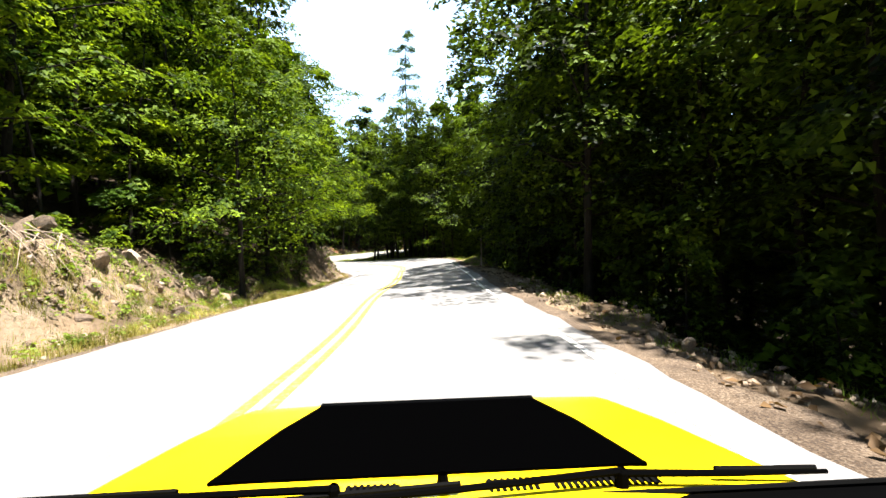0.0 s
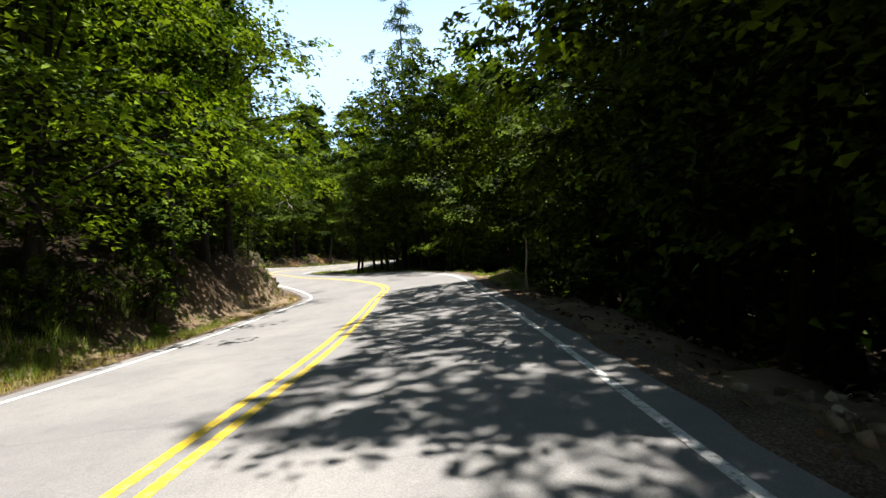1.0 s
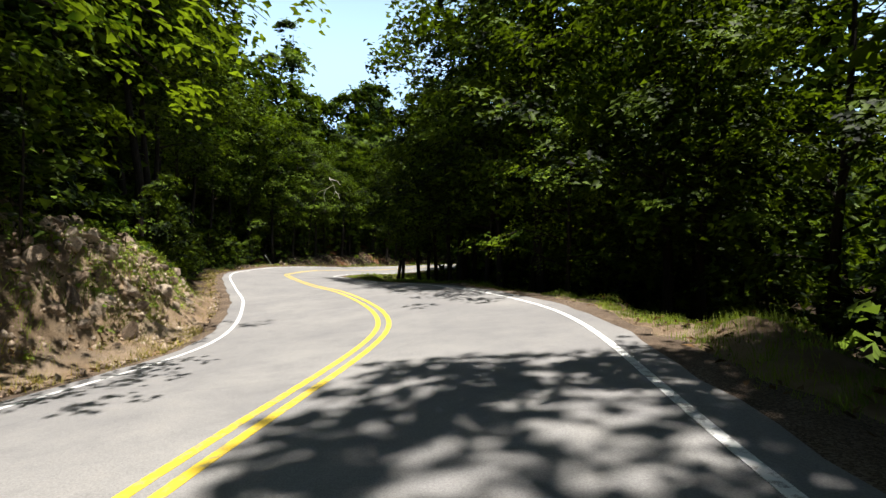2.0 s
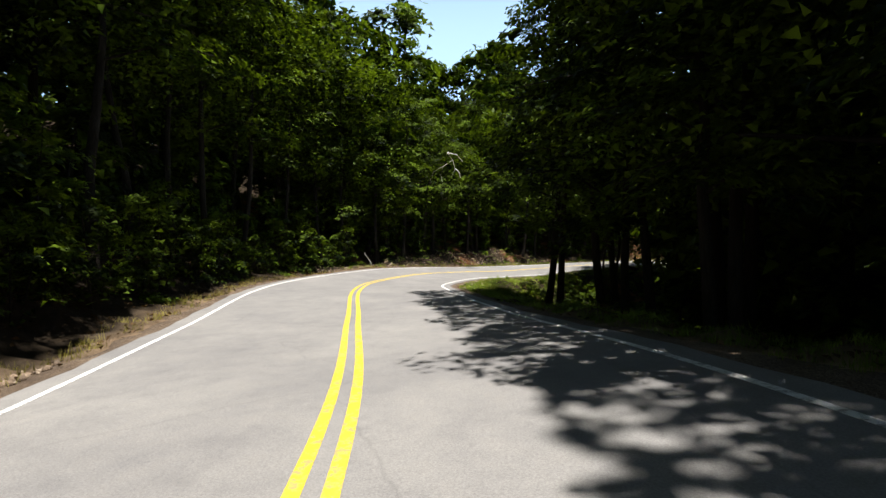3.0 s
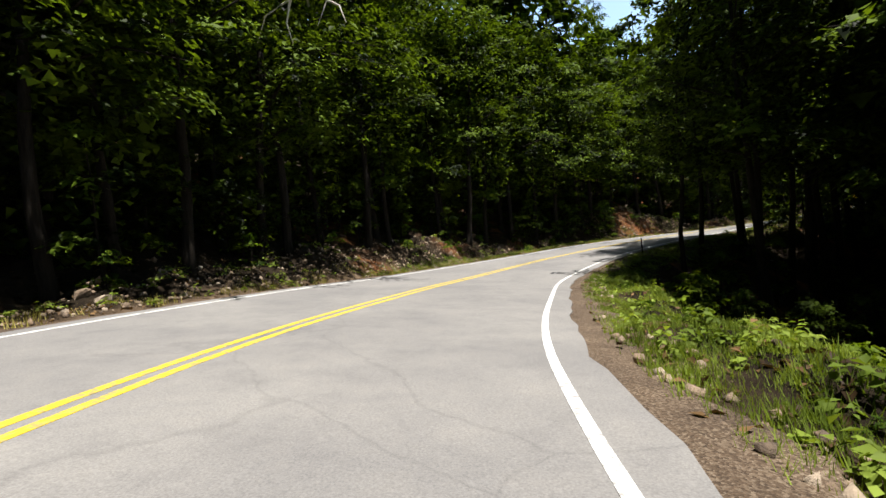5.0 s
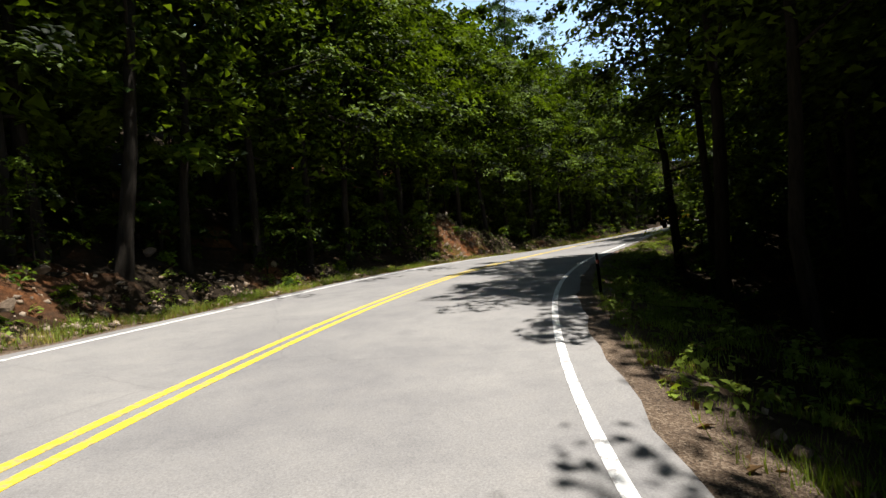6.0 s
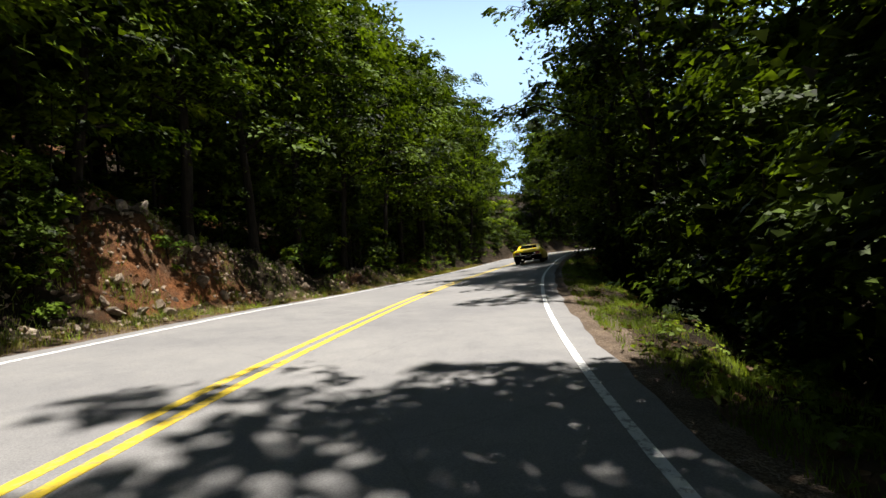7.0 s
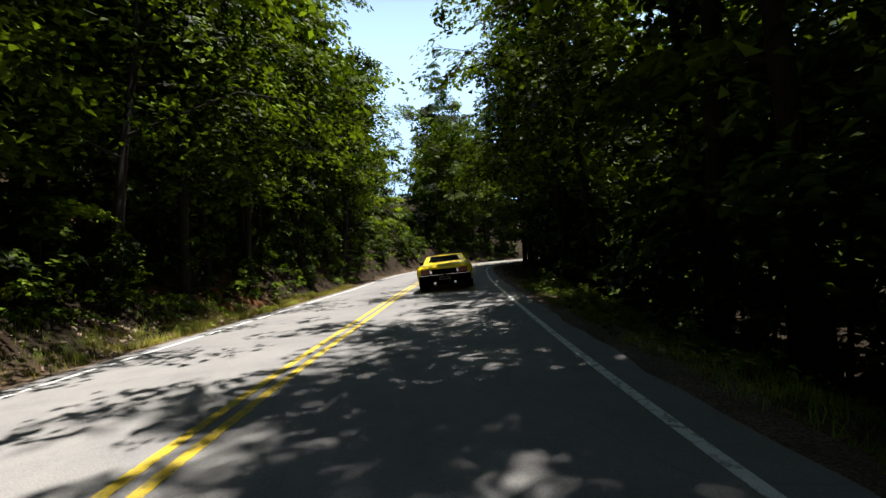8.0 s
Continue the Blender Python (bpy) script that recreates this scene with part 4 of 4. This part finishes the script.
def hull(w, zb, belt, top, wt):
    return [(0, zb), (w * 0.86, zb), (w * 0.97, zb + 0.06), (w, (zb + belt) / 2), (w * 0.985, belt - 0.06), (w * 0.94, belt), (wt + 0.03, top - 0.022), (wt, top - 0.008), (wt * 0.55, top), (0, top)]


def sports_car(label, open_top):
    car = new("sports_car")
    sections = [(-2.13, hull(0.78, 0.44, 0.70, 0.74, 0.66)), (-2.05, hull(0.84, 0.32, 0.75, 0.80, 0.70)), (-1.7, hull(0.865, 0.24, 0.76, 0.835, 0.72)),
                (-1.0, hull(0.865, 0.18, 0.74, 0.82, 0.72)), (-0.5, hull(0.85, 0.17, 0.71, 0.78, 0.72)), (0.5, hull(0.845, 0.17, 0.68, 0.72, 0.72)),
                (1.06, hull(0.87, 0.17, 0.62, 0.685, 0.71)), (1.5, hull(0.865, 0.18, 0.57, 0.62, 0.70)), (1.9, hull(0.84, 0.22, 0.49, 0.55, 0.70)),
                (2.0, hull(0.80, 0.26, 0.46, 0.53, 0.66)), (2.08, hull(0.76, 0.30, 0.43, 0.49, 0.60)), (2.14, hull(0.70, 0.34, 0.40, 0.43, 0.52))]
    if open_top:
        sections[6:9] = [(1.06, hull(0.82, 0.17, 0.52, 0.685, 0.66)), (1.5, hull(0.82, 0.18, 0.48, 0.62, 0.67)), (1.9, hull(0.80, 0.22, 0.42, 0.55, 0.67))]
    part("body", *loft(sections), CAR_YELLOW, car)
    # front lid with its black centre panel
    lid = [(-0.43, 1.075, 0.6885), (0.43, 1.075, 0.6885), (0.42, 1.5, 0.625), (0.40, 1.93, 0.548), (-0.40, 1.93, 0.548), (-0.42, 1.5, 0.625)]
    part("hood_panel", lid + [(x, y, z - 0.012) for x, y, z in lid], [(0, 1, 2, 5), (5, 2, 3, 4), (0, 6, 7, 1), (1, 7, 8, 2), (2, 8, 9, 3), (3, 9, 10, 4), (4, 10, 11, 5), (5, 11, 6, 0)], BLACK, car, "gloss black panel on the front lid")
    part("hood_lip", *box(-0.40, 0.40, 1.932, 1.965, 0.535, 0.549), TRIM, car, "thin grey-black lip at the nose")
    for y, w, r in ((1.28, 0.20, 0.285), (-1.22, 0.26, 0.325)):
        for side in (-1, 1):
            tyre = part("wheel", *moved(lathe([(-w / 2, r * 0.6), (-w / 2, r * 0.93), (-w / 2 + 0.03, r), (w / 2 - 0.03, r), (w / 2, r * 0.93), (w / 2, r * 0.62)]), side * (0.84 - w / 2), y, r, side < 0), RUBBER, car, "black tyre", True)
            part("rim", *moved(lathe([(w / 2 - 0.02, r * 0.64), (w / 2 + 0.004, r * 0.60), (w / 2 - 0.03, r * 0.5), (w / 2 - 0.03, r * 0.2), (w / 2, r * 0.14), (w / 2 - 0.005, 0.02)]), side * (0.84 - w / 2), y, r, side < 0), CHROME, tyre, "bright alloy rim", True)
    # tail: lamps, dark panel, bumper, pipes, plate
    part("tail_panel", *box(-0.70, 0.70, -2.145, -2.10, 0.535, 0.685), TRIM, car, "dark recessed tail panel")
    for side in (-1, 1):
        part("tail_lamp", *box(side * 0.56 - 0.14, side * 0.56 + 0.14, -2.158, -2.12, 0.55, 0.67), RED, car, "red tail lamp cluster")
        part("exhaust_pipe", *moved(([(y, x, z) for x, y, z in lathe([(-0.10, 0.04), (0.10, 0.04), (0.10, 0.032)], 12)[0]], lathe([(-0.10, 0.04), (0.10, 0.04), (0.10, 0.032)], 12)[1]), side * 0.30, -2.13, 0.27), CHROME, car, "bright exhaust pipe")
        part("bumper", *box(side * 0.42 - 0.36, side * 0.42 + 0.36, -2.20, -2.10, 0.475, 0.52), TRIM, car, "black rubber bumper")
        part("bumper_strip", *box(side * 0.42 - 0.35, side * 0.42 + 0.35, -2.206, -2.19, 0.505, 0.518), CHROME, car, "thin bright strip along the bumper")
        part("reversing_lamp", *box(side * 0.40 - 0.03, side * 0.40 + 0.03, -2.160, -2.12, 0.56, 0.66), CHROME, car, "small pale reversing lamp")
    part("valance", *box(-0.79, 0.79, -2.138, -2.0, 0.20, 0.532), TRIM, car, "matt black lower rear valance")
    plate = part("plate", *box(-0.17, 0.17, -2.16, -2.13, 0.36, 0.45), PLATE, car, "small dull plate in the shade of the tail")
    part("plate_bar", *box(-0.12, 0.12, -2.163, -2.155, 0.39, 0.42), TRIM, plate, "dark bar")
    if open_top:
        # cowl with vents and wipers, and the open cockpit
        part("cockpit", *box(-0.66, 0.66, -0.75, 0.55, 0.60, 0.728), TRIM, car, "black open cockpit")
        bow = [(x, 0.97 - 0.16 * x * x) for x in np.linspace(-1.0, 1.0, 21)]
        part("cowl", [(x, y + dy, z + 0.085 * x * x) for dy, z in ((0.02, 0.6), (0.015, 0.672), (-0.02, 0.68), (-0.22, 0.69), (-0.24, 0.6)) for x, y in bow], grid_faces(5, 21).tolist(), TRIM, car, "black cowl below the windscreen")
        part("screen_seal", *tube([(x, y + 0.012, 0.679 + 0.085 * x * x) for x, y in bow], [0.005] * 21, 6), RUBBER, car, "thin black windscreen seal")
        for x0, x1 in ((-0.16, -0.06), (0.10, 0.20), (0.22, 0.42)):
            vent = part("vent", *box(x0, x1, 0.99, 1.035, 0.68, 0.688), TRIM, car, "black slatted vent")
            for k in range(int((x1 - x0) / 0.012)):
                part("slat", *box(x0 + 0.003 + k * 0.012, x0 + 0.009 + k * 0.012, 0.988, 1.033, 0.688, 0.692), RUBBER, vent)
        for pts in ([(-0.17, 0.975, 0.715), (-0.45, 0.98, 0.712), (-0.76, 0.99, 0.705)], [(0.34, 0.985, 0.718), (0.05, 0.96, 0.712), (-0.45, 0.93, 0.705)], [(0.34, 0.985, 0.714), (0.52, 0.975, 0.710), (0.70, 0.96, 0.712)]):
            arm = part("wiper", *tube(pts, [0.007, 0.006, 0.004], 6), TRIM, car, "black wiper")
            part("wiper_blade", *tube([(x, y + 0.025, z - 0.004) for x, y, z in pts[1:]], [0.006, 0.005], 5), RUBBER, arm)
        for x, y in ((-0.17, 0.975), (0.34, 0.985)):
            part("wiper_pivot", *tube([(x, y, 0.69), (x, y, 0.716), (x, y, 0.724)], [0.013, 0.011, 0.006], 8), TRIM, car)
        part("washer_jet", *tube([(0.02, 1.02, 0.68), (0.02, 1.02, 0.712)], [0.014, 0.009], 8), TRIM, car)
    else:
        cab = [(-1.55, [(0, 0.78), (0.70, 0.78), (0.69, 0.80), (0.66, 0.825), (0, 0.83)]), (-0.85, [(0, 0.76), (0.77, 0.76), (0.74, 0.82), (0.58, 1.05), (0, 1.07)]),
               (-0.3, [(0, 0.74), (0.78, 0.74), (0.75, 0.80), (0.57, 1.09), (0, 1.12)]), (0.15, [(0, 0.7), (0.78, 0.7), (0.75, 0.77), (0.57, 1.07), (0, 1.10)]),
               (1.05, [(0, 0.66), (0.76, 0.66), (0.74, 0.68), (0.70, 0.70), (0, 0.70)])]
        part("cabin", *loft(cab), CAR_YELLOW, car)
        rear = [(-0.50, -1.36, 0.897), (0.50, -1.36, 0.897), (0.44, -0.90, 1.062), (-0.44, -0.90, 1.062)]
        glass = part("rear_window", rear + [(x, y, z - 0.02) for x, y, z in rear], [(0, 1, 2, 3), (0, 4, 5, 1), (1, 5, 6, 2), (2, 6, 7, 3), (3, 7, 4, 0)], GLASS, car, "dark sloping rear window")
        for k in range(4):
            y = -1.30 + k * 0.11
            z = 0.897 + (y + 1.36) * 0.359
            part("louvre", *box(-0.46 + k * 0.015, 0.46 - k * 0.015, y, y + 0.05, z, z + 0.026), TRIM, glass, "black louvre slat")
        front = [(-0.68, 0.98, 0.722), (0.68, 0.98, 0.722), (0.54, 0.22, 1.078), (-0.54, 0.22, 1.078)]
        part("windscreen", front + [(x, y, z - 0.02) for x, y, z in front], [(0, 1, 2, 3), (0, 4, 5, 1), (1, 5, 6, 2), (2, 6, 7, 3), (3, 7, 4, 0)], GLASS, car, "dark raked windscreen")
        for side in (-1, 1):
            pane = [(side * 0.758, -0.72, 0.80), (side * 0.765, 0.62, 0.765), (side * 0.615, 0.18, 1.03), (side * 0.605, -0.62, 1.03)]
            part("side_window", pane + [(x - side * 0.03, y, z) for x, y, z in pane], [(0, 1, 2, 3), (0, 4, 5, 1), (1, 5, 6, 2), (2, 6, 7, 3), (3, 7, 4, 0)], GLASS, car, "dark side window")
            part("door_mirror", *box(side * 0.88 - 0.07, side * 0.88 + 0.07, 0.50, 0.62, 0.80, 0.89), TRIM, car, "black door mirror")
    return tagged(car, label, "car", "yellow sports cars on the road")


def park(car, s, d, turn=0.0):
    i = int(s * 2)
    x, y, z = on_road(i, d)
    ahead = math.degrees(math.atan2(-DIRS[i, 0], DIRS[i, 1]))
    grade = math.degrees(math.atan2(LINE[i + 4, 2] - LINE[i - 4, 2], 4.0))
    car.matrix_basis = Matrix.Translation((x, y, z + 0.003)) @ Euler((radians(grade), radians(LINE[i, 3]), radians(ahead + turn))).to_matrix().to_4x4()


park(sports_car("low yellow wedge sports car with dark louvred rear window", False), 152.6, 1.5)
# the car at the walk's start: its nose reaches out below the lens
lens_car = sports_car("low yellow sports car with black hood panel and open top", True)
lens_car.matrix_basis = pose(-0.098, -0.15, LINE[60, 2] - 0.02, 0, 1.3, 2.4)
